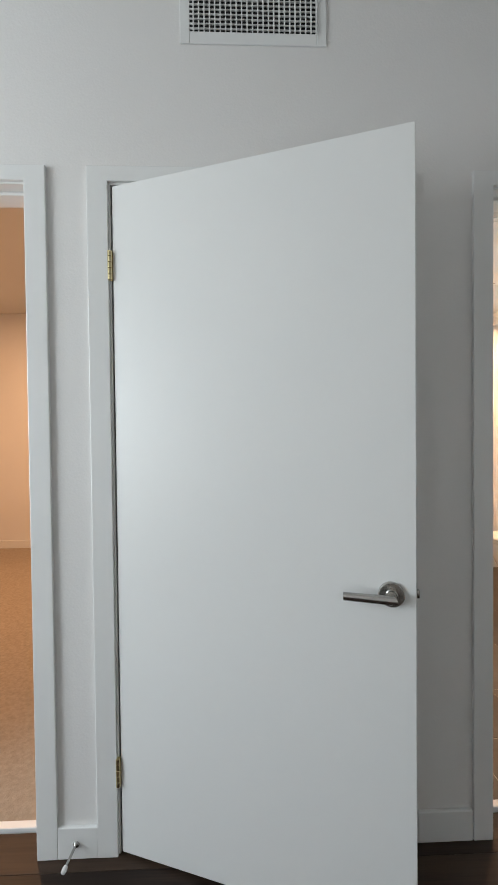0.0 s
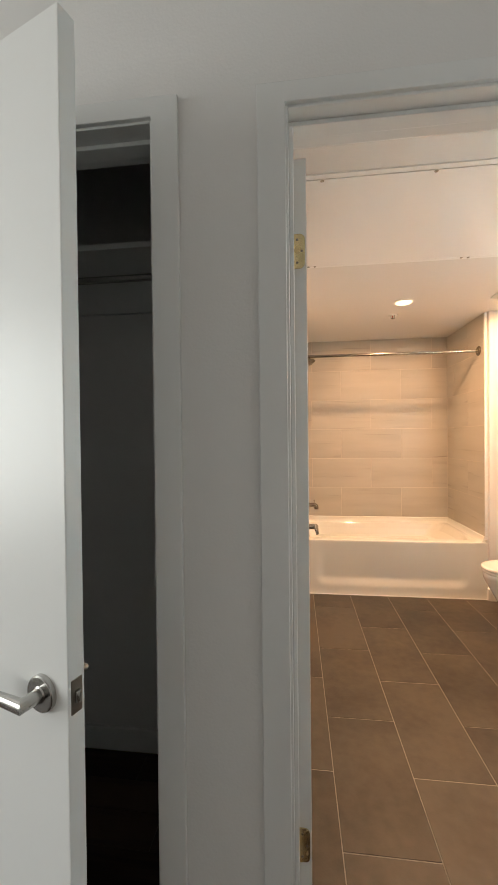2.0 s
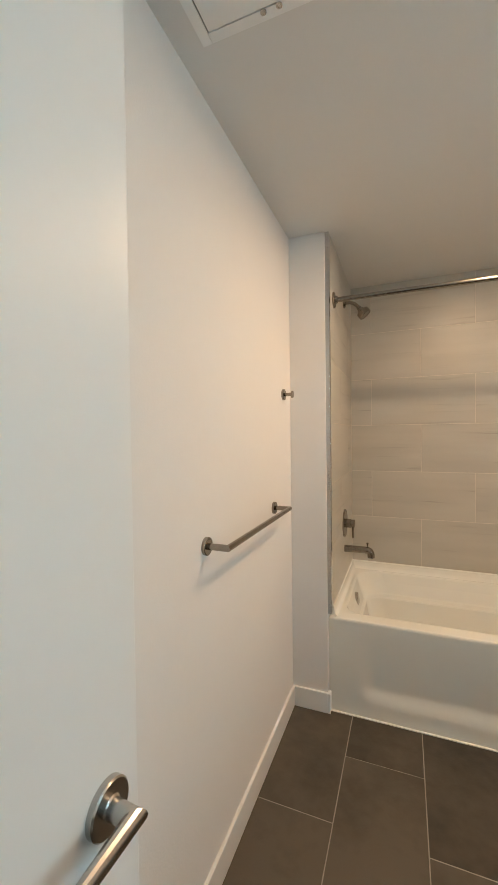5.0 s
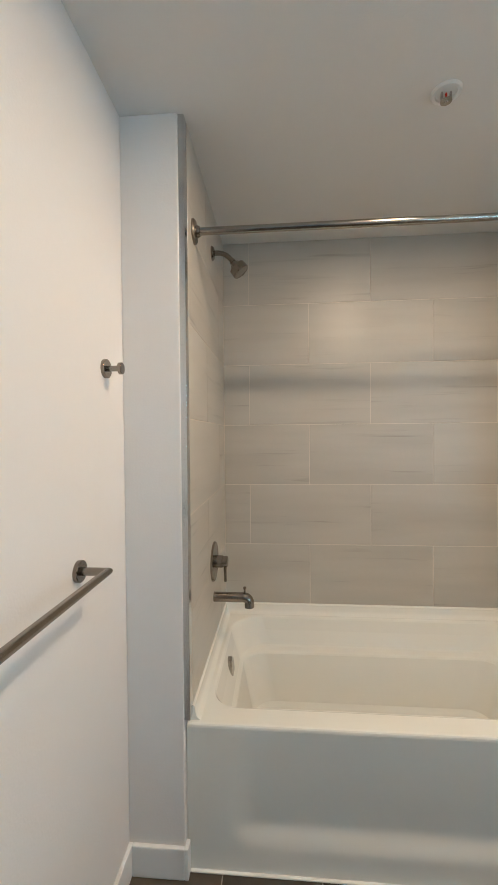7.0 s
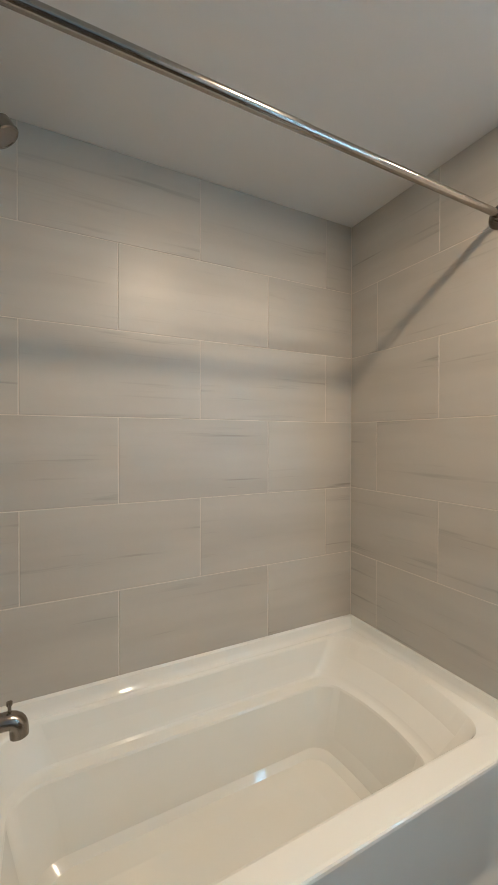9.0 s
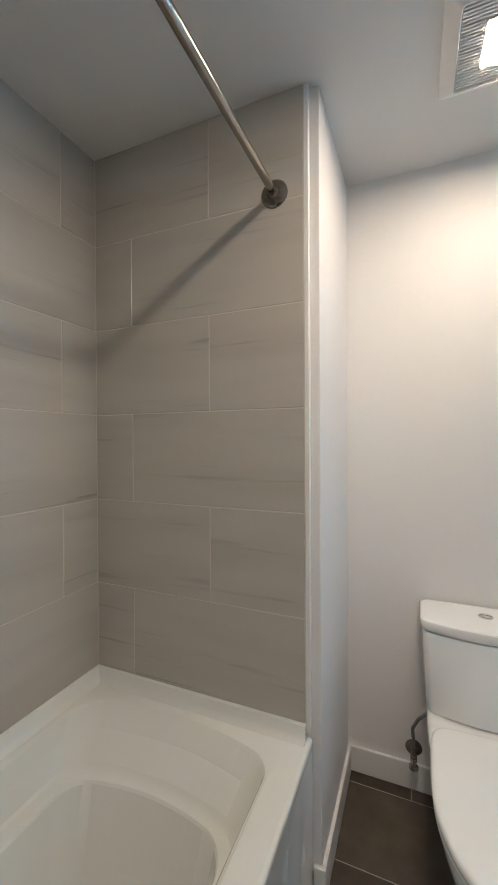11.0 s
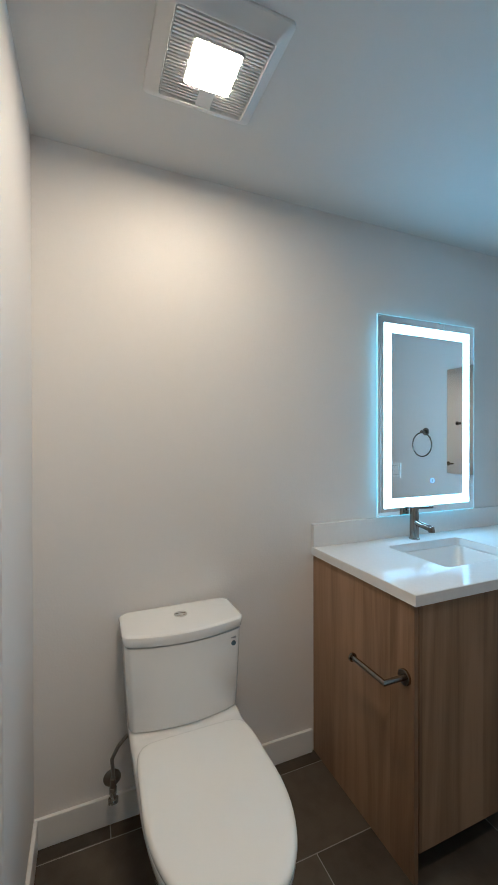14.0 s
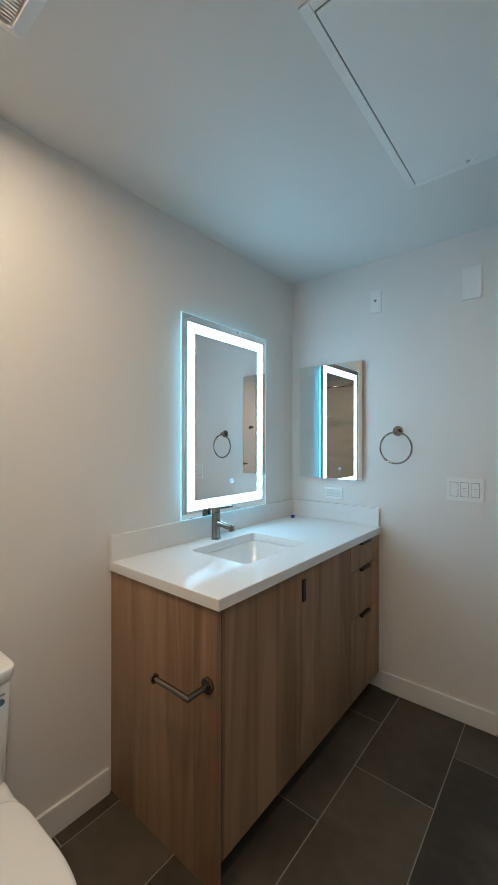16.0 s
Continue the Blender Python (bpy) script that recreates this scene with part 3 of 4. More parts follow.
part("back_ledge", upstand(TX0 + 0.001, TX1 - 0.001, 0.7, TY1), M_TUB, tub, angle=40)
part("end_ledge", upstand(XL - 0.012, XL + 0.02, TY0 + 0.016, TY1 - 0.01), M_TUB, tub, angle=40)
part("end_ledge", upstand(XR - 0.02, XR + 0.012, TY0 + 0.016, TY1 - 0.01), M_TUB, tub, angle=40)
bm = lathe(B(), (0.268, 0.452, 0.408), (1, 0, 0.12), [(-0.014, 0.040), (0.008, 0.040), (0.012, 0.036), (0.012, 0.014), (0.0125, 0.001)], 30)
part("overflow_cover", bm, M_STEEL, tub, "round chrome overflow cover")
bm = lathe(B(), (0.50, 0.42, 0.093), (0, 0, 1), [(0, 0.032), (0.005, 0.030), (0.007, 0.02), (0.012, 0.018), (0.014, 0.002)], 24)
part("drain", bm, M_CHROME, tub)
solid("caulk_line", box(B(), TX0, TX1, TY0 - 0.012, TY0 + 0.004, FZ, FZ + 0.006, 0.003), M_CAULK, "white caulk bead along the tub foot", "caulk", "")

# ---- shower fittings ----
sh = thing("wall_shower", (XL, 0.49, 2.15), "brushed nickel shower head on a bent arm", "shower")
SY, SZ = 0.49, 2.175
part("flange", lathe(B(), (XL, SY, SZ), (1, 0, 0), [(0, 0.030), (0.004, 0.030), (0.010, 0.024), (0.014, 0.012)], 28), M_NICKEL, sh)
part("arm", tube(B(), bend((XL + 0.005, SY, SZ), (XL + 0.058, SY, SZ + 0.002), (XL + 0.090, SY, SZ - 0.039), 8, 0.04), 0.0105), M_NICKEL, sh)
hd = V((0.62, 0, -0.78))
part("head", lathe(B(), V((XL + 0.086, SY, SZ - 0.034)), hd, [(0, 0.012), (0.004, 0.014), (0.010, 0.014), (0.012, 0.012), (0.018, 0.013), (0.020, 0.020), (0.028, 0.020), (0.030, 0.030), (0.036, 0.0365), (0.064, 0.038), (0.067, 0.035), (0.0672, 0.032), (0.066, 0.031), (0.0662, 0.001)], 28), M_NICKEL, sh)
vl = thing("shower_valve", (XL, 0.46, 0.85), "brushed nickel shower valve with lever handle", "shower valve")
part("plate", lathe(B(), (XL, 0.46, 0.855), (1, 0, 0), [(0, 0.083), (0.004, 0.083), (0.008, 0.079), (0.009, 0.03), (0.0092, 0.001)], 40), M_NICKEL, vl)
part("hub", lathe(B(), (XL + 0.008, 0.46, 0.855), (1, 0, 0), [(0, 0.026), (0.03, 0.026), (0.032, 0.023), (0.050, 0.023), (0.053, 0.020), (0.0532, 0.001)], 28), M_NICKEL, vl)
part("handle", tube(B(), [(XL + 0.048, 0.46, 0.865), (XL + 0.050, 0.46, 0.77)], 0.0065, 12), M_NICKEL, vl)
sp = thing("tub_spout", (XL, 0.46, 0.70), "brushed nickel tub spout with diverter knob", "tub spout")
part("body", tube(B(), bend((XL, 0.46, 0.703), (XL + 0.150, 0.46, 0.703), (XL + 0.152, 0.46, 0.662), 6, 0.025), 0.0205, 20), M_NICKEL, sp)
part("diverter", lathe(B(), (XL + 0.132, 0.46, 0.72), (0, 0, 1), [(0, 0.004), (0.018, 0.004), (0.019, 0.0065), (0.027, 0.0065), (0.028, 0.001)], 16), M_NICKEL, sp)
rod = thing("shower_curtain_rod", (0.95, 0.129, 2.08), "polished steel shower curtain rod", "curtain rod")
part("bar", tube(B(), [(XL + 0.004, 0.129, 2.08), (0.95, 0.129, 2.08)], 0.0127, 20), M_ROD, rod)
part("bar", tube(B(), [(0.95, 0.129, 2.08), (XR - 0.004, 0.129, 2.08)], 0.0117, 20), M_ROD, rod)
for x, s in ((XL, 1), (XR, -1)):
    part("flange", lathe(B(), (x, 0.129, 2.08), (s, 0, 0), [(0, 0.041), (0.004, 0.041), (0.009, 0.036), (0.012, 0.020), (0.022, 0.017), (0.023, 0.012)], 32), M_NICKEL, rod)

# ---- wall-mounted hardware ----


def post(bm, p, d, r=0.024, out=0.055):
    lathe(bm, p, d, [(0, r), (0.008, r), (0.010, r - 0.002), (0.0102, 0.010), (out, 0.010)], 28)


bar = thing("towel_bar", (0, -0.60, 1.065), "brushed nickel towel bar on the white wall", "towel bar")
for y in (-0.915, -0.285):
    part("mount", lathe(B(), (0, y, 1.068), (1, 0, 0), [(0, 0.0265), (0.009, 0.0265), (0.0105, 0.0245), (0.0106, 0.001)], 30), M_NICKEL, bar)
part("rail", tube(B(), [(0.008, -0.915, 1.068), (0.072, -0.915, 1.068), (0.072, -0.285, 1.068), (0.008, -0.285, 1.068)], 0.0098, 16), M_NICKEL, bar)
hk = thing("robe_hook", (0, -0.125, 1.58), "brushed nickel robe hook knob on the white wall", "robe hook")
part("base", lathe(B(), (0, -0.125, 1.58), (1, 0, 0), [(0, 0.0265), (0.008, 0.0265), (0.0095, 0.0245), (0.0096, 0.001)], 28), M_NICKEL, hk)
part("knob", lathe(B(), (0.006, -0.125, 1.58), (1, 0, 0), [(0, 0.008), (0.034, 0.008), (0.036, 0.0165), (0.044, 0.0165), (0.0455, 0.015), (0.0456, 0.001)], 24), M_NICKEL, hk)
rg = thing("towel_ring", (1.557, YD, 1.42), "brushed nickel towel ring hanging on the white wall", "towel ring")
part("mount", lathe(B(), (1.553, YD, 1.425), (0, 1, 0), [(0, 0.0265), (0.008, 0.0265), (0.0095, 0.0245), (0.0097, 0.012), (0.044, 0.012), (0.046, 0.010), (0.0462, 0.001)], 28), M_NICKEL, rg)
RR = 0.083
part("ring", tube(B(), [(1.553 + RR * math.sin(a), YD + 0.040, 1.418 - RR + RR * math.cos(a)) for a in [math.tau * k / 48 for k in range(49)]], 0.0045, 10), M_NICKEL, rg)
tp = thing("toilet_paper_holder", (1.69, -1.07, 0.625), "empty brushed nickel toilet paper holder on the vanity side", "paper holder")
part("mount", lathe(B(), (1.690, -1.081, 0.628), (0, 1, 0), [(0, 0.0245), (0.008, 0.0245), (0.0095, 0.0225), (0.0096, 0.001)], 28), M_NICKEL, tp)
part("arm", tube(B(), [(1.690, -1.076, 0.628), (1.690, -0.998, 0.628), (1.842, -0.998, 0.628)], 0.0088, 16), M_NICKEL, tp)
part("end_cap", lathe(B(), (1.842, -0.998, 0.628), (1, 0, 0), [(-0.002, 0.015), (0.004, 0.015), (0.005, 0.013), (0.0051, 0.001)], 20), M_NICKEL, tp)

# ---- toilet ----
CY = -0.472
toilet = thing("toilet", (1.95, CY, 0), "white porcelain two-piece toilet with closed lid", "toilet")


def egg(x0, x1, w, z, back=0.5, n=44, sq=2.4, taper=0.0, dy=0.0):
    """Plan of a bowl or seat: rounded towards x0 (front), squarer at x1 (back)."""
    cx = x0 + (x1 - x0) * back
    pts = []
    for k in range(n):
        a = math.tau * k / n
        c, s = math.cos(a), math.sin(a)
        if c < 0:
            x = cx + (cx - x0) * -abs(c) ** (2 / 2.15)
            y = math.copysign(abs(s) ** (2 / 2.15), s) * w / 2
        else:
            x = cx + (x1 - cx) * abs(c) ** (2 / sq)
            y = math.copysign(abs(s) ** (2 / sq), s) * w / 2
        if c > 0:
            y *= 1 - taper * ((x - cx) / (x1 - cx)) ** 2
        pts.append(V((x, CY + dy + y, z)))
    return pts


F = 1.458
bm = rings(B(), [egg(F + 0.17, 2.19, 0.235, FZ, 0.45, sq=5), egg(F + 0.165, 2.19, 0.24, FZ + 0.02, 0.45, sq=5), egg(F + 0.14, 2.19, 0.25, 0.12, 0.45, sq=5),
                 egg(F + 0.085, 2.19, 0.285, 0.22, 0.48, sq=4.5), egg(F + 0.035, 2.195, 0.335, 0.31, 0.5, sq=4), egg(F + 0.012, 2.20, 0.356, 0.36, 0.5, sq=4),
                 egg(F + 0.010, 2.20, 0.360, 0.385, 0.5, sq=4), egg(F + 0.018, 2.195, 0.350, 0.396, 0.5, sq=4)])


def deck_loop(x, w, z):
    """Cross-section of the porcelain deck between seat and tank, with rounded shoulders."""
    pts = [V((x, CY - w / 2 + 0.012, 0.33)), V((x, CY - w / 2 + 0.003, 0.36))]
    pts += [V((x, CY - w / 2 + 0.016 - 0.016 * math.cos(a), z - 0.016 + 0.016 * math.sin(a))) for a in [math.pi / 2 * k / 6 for k in range(7)]]
    return pts + [V((p.x, 2 * CY - p.y, p.z)) for p in reversed(pts)]


rings(bm, [deck_loop(1.915, 0.352, 0.400), deck_loop(1.932, 0.358, 0.415), deck_loop(1.946, 0.362, 0.430), deck_loop(1.960, 0.365, 0.4335), deck_loop(1.980, 0.367, 0.4295), deck_loop(2.000, 0.368, 0.4275), deck_loop(2.015, 0.368, 0.4285),
           deck_loop(2.030, 0.368, 0.4315), deck_loop(2.045, 0.368, 0.432), deck_loop(2.20, 0.368, 0.432)])
part("bowl", bm, M_PORC, toilet, angle=60)


def lid_loop(d, z):
    return egg(F + d, 1.978 - d * 0.6, 0.371 - 2 * d, z, 0.56, n=72, sq=9, taper=0.05, dy=-0.004)


part("seat", rings(B(), [lid_loop(0.008, 0.398), lid_loop(0.003, 0.402), lid_loop(0.003, 0.412), lid_loop(0.007, 0.416)]), M_SEAT, toilet, angle=60)
part("lid", rings(B(), [lid_loop(0.006, 0.4185), lid_loop(0.001, 0.421), lid_loop(0.0, 0.427), lid_loop(0.001, 0.434), lid_loop(0.004, 0.4385), lid_loop(0.010, 0.441), lid_loop(0.020, 0.442), lid_loop(0.06, 0.4425)]), M_SEAT, toilet, angle=60)


def tank_loop(xf, w, z, bow, r=0.03, n=7):
    """Bowed front, square back against the wall."""
    x1 = XW - 0.012
    pts = []
    for k in range(41):
        t = math.sin((k / 40 * 2 - 1) * math.pi / 2)
        e = max(0.0, abs(t) - 0.90) / 0.10
        pts.append(V((xf + bow * t * t + 0.030 * (1 - math.sqrt(max(0, 1 - e * e))), CY + t * w / 2, z)))
    for s in (1, -1):
        for a in ((0, 30, 60, 90) if s > 0 else (90, 60, 30, 0)):
            a = math.radians(a)
            pts.append(V((x1 - 0.02 * (1 - math.sin(a)), CY + s * (w / 2 - 0.008 * math.sin(a) - 0.012 * (1 - math.cos(a))), z)))
    return pts


part("tank", rings(B(), [tank_loop(2.026, 0.350, 0.425, 0.030), tank_loop(2.026, 0.350, 0.435, 0.030), tank_loop(2.014, 0.368, 0.436, 0.030), tank_loop(2.012, 0.372, 0.440, 0.030), tank_loop(2.006, 0.384, 0.56, 0.033), tank_loop(2.000, 0.396, 0.702, 0.036), tank_loop(2.002, 0.393, 0.7065, 0.036), tank_loop(2.010, 0.380, 0.708, 0.036)]), M_PORC, toilet, angle=50)
part("tank_lid", rings(B(), [tank_loop(2.016, 0.370, 0.7075, 0.038), tank_loop(2.016, 0.370, 0.7125, 0.038), tank_loop(1.998, 0.400, 0.7135, 0.038), tank_loop(1.995, 0.405, 0.717, 0.038), tank_loop(1.993, 0.410, 0.741, 0.038), tank_loop(1.9945, 0.407, 0.745, 0.038), tank_loop(2.000, 0.398, 0.7478, 0.038), tank_loop(2.010, 0.380, 0.7485, 0.038)]), M_PORC, toilet, angle=40)
fb = part("flush_button", lathe(B(), (2.128, CY, 0.7472), (0, 0, 1), [(0, 0.023), (0.003, 0.023), (0.0045, 0.0205), (0.0046, 0.018), (0.006, 0.0175), (0.007, 0.001)], 28), M_CHROME, toilet, "round chrome flush button")
part("divider", box(B(), 2.1275, 2.1285, CY - 0.018, CY + 0.018, 0.7532, 0.7549), M_DARKMETAL, fb)
part("maker_mark", box(B(), 2.020, 2.031, CY - 0.171, CY - 0.153, 0.683, 0.686), M_GREYPLATE, toilet)
bm = lathe(B(), (2.030, CY - 0.162, 0.664), (-1, 0, 0), [(0, 0.0085), (0.0075, 0.0085), (0.0077, 0.006), (0.008, 0.001)], 18)
part("badge", bm, M_BADGE, toilet, "small round grey badge")
vs = thing("supply_valve", (XW, -0.245, 0.14), "chrome angle stop valve with braided hose", "supply valve")
part("escutcheon", lathe(B(), (XW, -0.246, 0.165), (-1, 0, 0), [(0, 0.030), (0.003, 0.030), (0.010, 0.018), (0.011, 0.009), (0.05, 0.009)], 26), M_DARKMETAL, vs)
part("valve_body", lathe(B(), (XW - 0.052, -0.246, 0.152), (0, 0, 1), [(0, 0.012), (0.02, 0.012), (0.022, 0.010), (0.05, 0.010), (0.052, 0.008)], 18), M_DARKMETAL, vs)
part("knob", lathe(B(), (XW - 0.055, -0.246, 0.162), (-0.2, 0, -1), [(0, 0.010), (0.02, 0.010), (0.022, 0.017), (0.034, 0.017), (0.036, 0.013)], 18), M_STEEL, vs)
part("hose", tube(B(), [(XW - 0.052, -0.246, 0.19), (XW - 0.056, -0.246, 0.23), (XW - 0.065, -0.242, 0.28), (XW - 0.08, -0.262, 0.33), (XW - 0.09, -0.29, 0.365), (XW - 0.10, -0.31, 0.385)], 0.006, 10), M_HOSE, vs)

# ---- vanity ----
VY0, VY1, VXF, VZ = YD + 0.004, -1.098, 1.672, 0.866
van = thing("vanity_cabinet", (1.95, -1.7, 0), "brown wood-grain bathroom vanity with two doors and three drawers", "vanity")
part("side_panel", box(B(), 1.654, XW - 0.001, VY1, VY1 + 0.017, FZ, VZ, 0.001), M_OAK, van)
bm = B()
box(bm, VXF, VXF + 0.017, VY0 + 0.018, VY1, 0.10, VZ - 0.001)
box(bm, VXF + 0.017, XW - 0.001, VY0 + 0.018, VY1, 0.10, 0.118)
box(bm, XW - 0.019, XW - 0.001, VY0 + 0.018, VY1, 0.118, VZ - 0.001)
box(bm, VXF, XW - 0.001, VY0, VY0 + 0.0175, 0.10, VZ - 0.001)
part("carcass", bm, M_OAK, van)
part("toe_kick", box(B(), 1.735, 1.75, VY0, VY1, FZ, 0.10), M_BLACK, van, "recessed black toe kick")
part("filler", box(B(), 1.655, VXF, VY0, -2.315, 0.098, VZ - 0.001, 0.001), M_OAK, van)


def front(name, y0, y1, z0, z1):
    return part(name, box(B(), 1.653, VXF - 0.001, y0 + 0.0015, y1 - 0.0015, z0 + 0.0015, z1 - 0.0015, 0.0012), M_OAK, van)


d1 = front("door", -1.553, VY1 - 0.001, 0.098, VZ - 0.002)
d2 = front("door", -1.996, -1.553, 0.098, VZ - 0.002)
bm = box(B(), 1.646, 1.654, -1.579, -1.5565, 0.738, 0.826, 0.002)
part("pull", bm, M_BLACK, d2, "flat black edge pull")
for z0, z1 in ((0.733, VZ - 0.002), (0.502, 0.733), (0.098, 0.502)):
    dr = front("drawer", -2.314, -1.996, z0, z1)
    part("pull", box(B(), 1.637, 1.656, -2.215, -2.105, z1 - 0.013, z1 - 0.0005, 0.0015), M_BLACK, dr, "flat black edge pull")
# worktop with an undermount basin
top = thing("vanity_worktop", (1.93, -1.7, VZ), "white quartz worktop with low upstands", "worktop")
SX0, SX1, SY0, SY1 = 1.785, 2.095, -1.80, -1.375
bm = B()
X0, X1, Y0, Y1 = 1.638, XW - 0.001, YD + 0.001, -1.071
lo, hi = VZ + 0.001, 0.902
SR = 0.022
rings(bm, [rrect(SX0, SX1, SY0, SY1, SR, lo, 6), rrect(X0, X1, Y0, Y1, 0.002, lo, 6), rrect(X0, X1, Y0, Y1, 0.002, hi - 0.002, 6), rrect(X0 + 0.002, X1, Y0, Y1 - 0.002, 0.002, hi, 6),
           rrect(SX0 - 0.001, SX1 + 0.001, SY0 - 0.001, SY1 + 0.001, SR, hi, 6), rrect(SX0, SX1, SY0, SY1, SR, hi - 0.002, 6), rrect(SX0, SX1, SY0, SY1, SR, lo, 6)], False, False)
part("slab", bm, M_QUARTZ, top, angle=30)
part("upstand", box(B(), XW - 0.02, XW - 0.0005, Y0, Y1 + 0.0, hi, 1.002, 0.0015), M_QUARTZ, top)
part("upstand", box(B(), 1.650, XW - 0.021, Y0, Y0 + 0.02, hi, 1.002, 0.0015), M_QUARTZ, top)
snk = thing("sink_basin", (1.94, -1.59, VZ), "white porcelain undermount sink basin", "sink")
bm = B()
rings(bm, [rrect(SX0 - 0.012, SX1 + 0.012, SY0 - 0.012, SY1 + 0.012, 0.045, lo - 0.002, 6), rrect(SX0 - 0.004, SX1 + 0.004, SY0 - 0.004, SY1 + 0.004, 0.04, lo - 0.002, 6), rrect(SX0, SX1, SY0, SY1, 0.04, lo - 0.008, 6),
           rrect(SX0 + 0.012, SX1 - 0.012, SY0 + 0.012, SY1 - 0.012, 0.045, 0.76, 6), rrect(SX0 + 0.03, SX1 - 0.03, SY0 + 0.03, SY1 - 0.03, 0.05, 0.735, 6),
           rrect(SX0 + 0.07, SX1 - 0.07, SY0 + 0.07, SY1 - 0.07, 0.05, 0.727, 6)], False, True)
part("bowl", bm, M_PORC, snk, angle=60)
part("drain", lathe(B(), (1.97, -1.59, 0.726), (0, 0, 1), [(0, 0.022), (0.003, 0.022), (0.004, 0.018), (0.006, 0.016), (0.0062, 0.001)], 24), M_CHROME, snk)
fc = thing("faucet", (2.150, -1.59, hi), "brushed nickel single-lever sink faucet", "faucet")
FX, FY = 2.150, -1.588
part("body", lathe(B(), (FX, FY, hi), (0, 0, 1), [(0, 0.0245), (0.004, 0.0245), (0.006, 0.021), (0.128, 0.0205), (0.1285, 0.0185), (0.131, 0.0185), (0.1315, 0.0205), (0.150, 0.0205), (0.153, 0.018), (0.1532, 0.001)], 30), M_NICKEL, fc)
part("spout", tube(B(), [(FX - 0.010, FY, hi + 0.078), (FX - 0.098, FY, hi + 0.066), (FX - 0.101, FY, hi + 0.050)], 0.0138, 16), M_NICKEL, fc)
part("lever", tube(B(), [(FX, FY, hi + 0.143), (FX - 0.022, FY - 0.092, hi + 0.146)], 0.0060, 10), M_NICKEL, fc)
cap = thing("bottle_cap", (2.13, -2.28, hi), "small blue plastic cap lying on the worktop", "cap")
part("cap", lathe(B(), (2.155, -2.27, hi), (0, 0, 1), [(0, 0.012), (0.012, 0.012), (0.015, 0.010), (0.0152, 0.001)], 18), M_BLUE, cap)

# ---- lit mirror ----
mir = thing("lit_mirror", (2.2, -1.73, 1.01), "frameless wall mirror with a glowing white led border", "mirror")
MY0, MY1, MZ0, MZ1, MX = -2.028, -1.398, 1.011, 1.947, 2.181
part("back_box", box(B(), MX + 0.006, XW - 0.0005, MY0 + 0.05, MY1 - 0.05, MZ0 + 0.05, MZ1 - 0.05), M_PLASTIC, mir)
for a, b, c, d in ((MY0 + 0.044, MY0 + 0.0495, MZ0 + 0.06, MZ1 - 0.06), (MY1 - 0.0495, MY1 - 0.044, MZ0 + 0.06, MZ1 - 0.06), (MY0 + 0.06, MY1 - 0.06, MZ1 - 0.0495, MZ1 - 0.044), (MY0 + 0.06, MY1 - 0.06, MZ0 + 0.044, MZ0 + 0.0495)):
    part("back_light", box(B(), MX + 0.010, XW - 0.008, a, b, c, d), M_HALO, mir)
part("glass", box(B(), MX + 0.0005, MX + 0.0055, MY0 + 0.0008, MY1 - 0.0008, MZ0 + 0.0008, MZ1 - 0.0008), M_SILVERED, mir, "silvered mirror glass")
# rim of the glass, its caught light added as a faint glow
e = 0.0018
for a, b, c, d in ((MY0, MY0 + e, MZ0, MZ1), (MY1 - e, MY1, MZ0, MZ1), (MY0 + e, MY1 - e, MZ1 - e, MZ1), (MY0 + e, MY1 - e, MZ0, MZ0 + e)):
    part("edge", box(B(), MX, MX + 0.0065, a, b, c, d), M_EDGEGLOW, mir, "pale green polished glass edge with an added glow")
IN, WD = 0.037, 0.043
ya, yb, za, zb = MY0 + IN, MY1 - IN, MZ0 + IN, MZ1 - IN
for a, b, c, d in ((ya, ya + WD, za, zb), (yb - WD, yb, za, zb), (ya + WD, yb - WD, zb - WD, zb), (ya + WD, yb - WD, za, za + WD)):
    part("light_strip", box(B(), MX - 0.0006, MX + 0.0004, a, b, c, d), M_LED, mir, "frosted glowing white strip")
part("touch_switch", tube(B(), [(MX - 0.0005, -1.737 + 0.010 * math.cos(k), 1.166 + 0.010 * math.sin(k)) for k in [math.tau * i / 20 for i in range(21)]], 0.0014, 6), M_TOUCH, mir, "small glowing blue ring")
# ---- medicine cabinet ----
mc = thing("medicine_cabinet", (1.95, YD, 1.15), "frameless mirrored medicine cabinet on the white wall", "medicine cabinet")
part("body", box(B(), 1.765, 2.135, YD - 0.0, YD + 0.018, 1.165, 1.81), M_STEEL, mc)
part("mirror_door", box(B(), 1.745, 2.155, YD + 0.0185, YD + 0.024, 1.150, 1.826), M_SILVERED, mc, "silvered mirror door")

# ---- switches and plates ----


def plate(name, x0, x1, z0, z1, label, category):
    t = thing(name, ((x0 + x1) / 2, YD, (z0 + z1) / 2), label, category)
    part("cover", box(B(), x0, x1, YD, YD + 0.0068, z0, z1, 0.0015), M_PLATE, t)
    return t


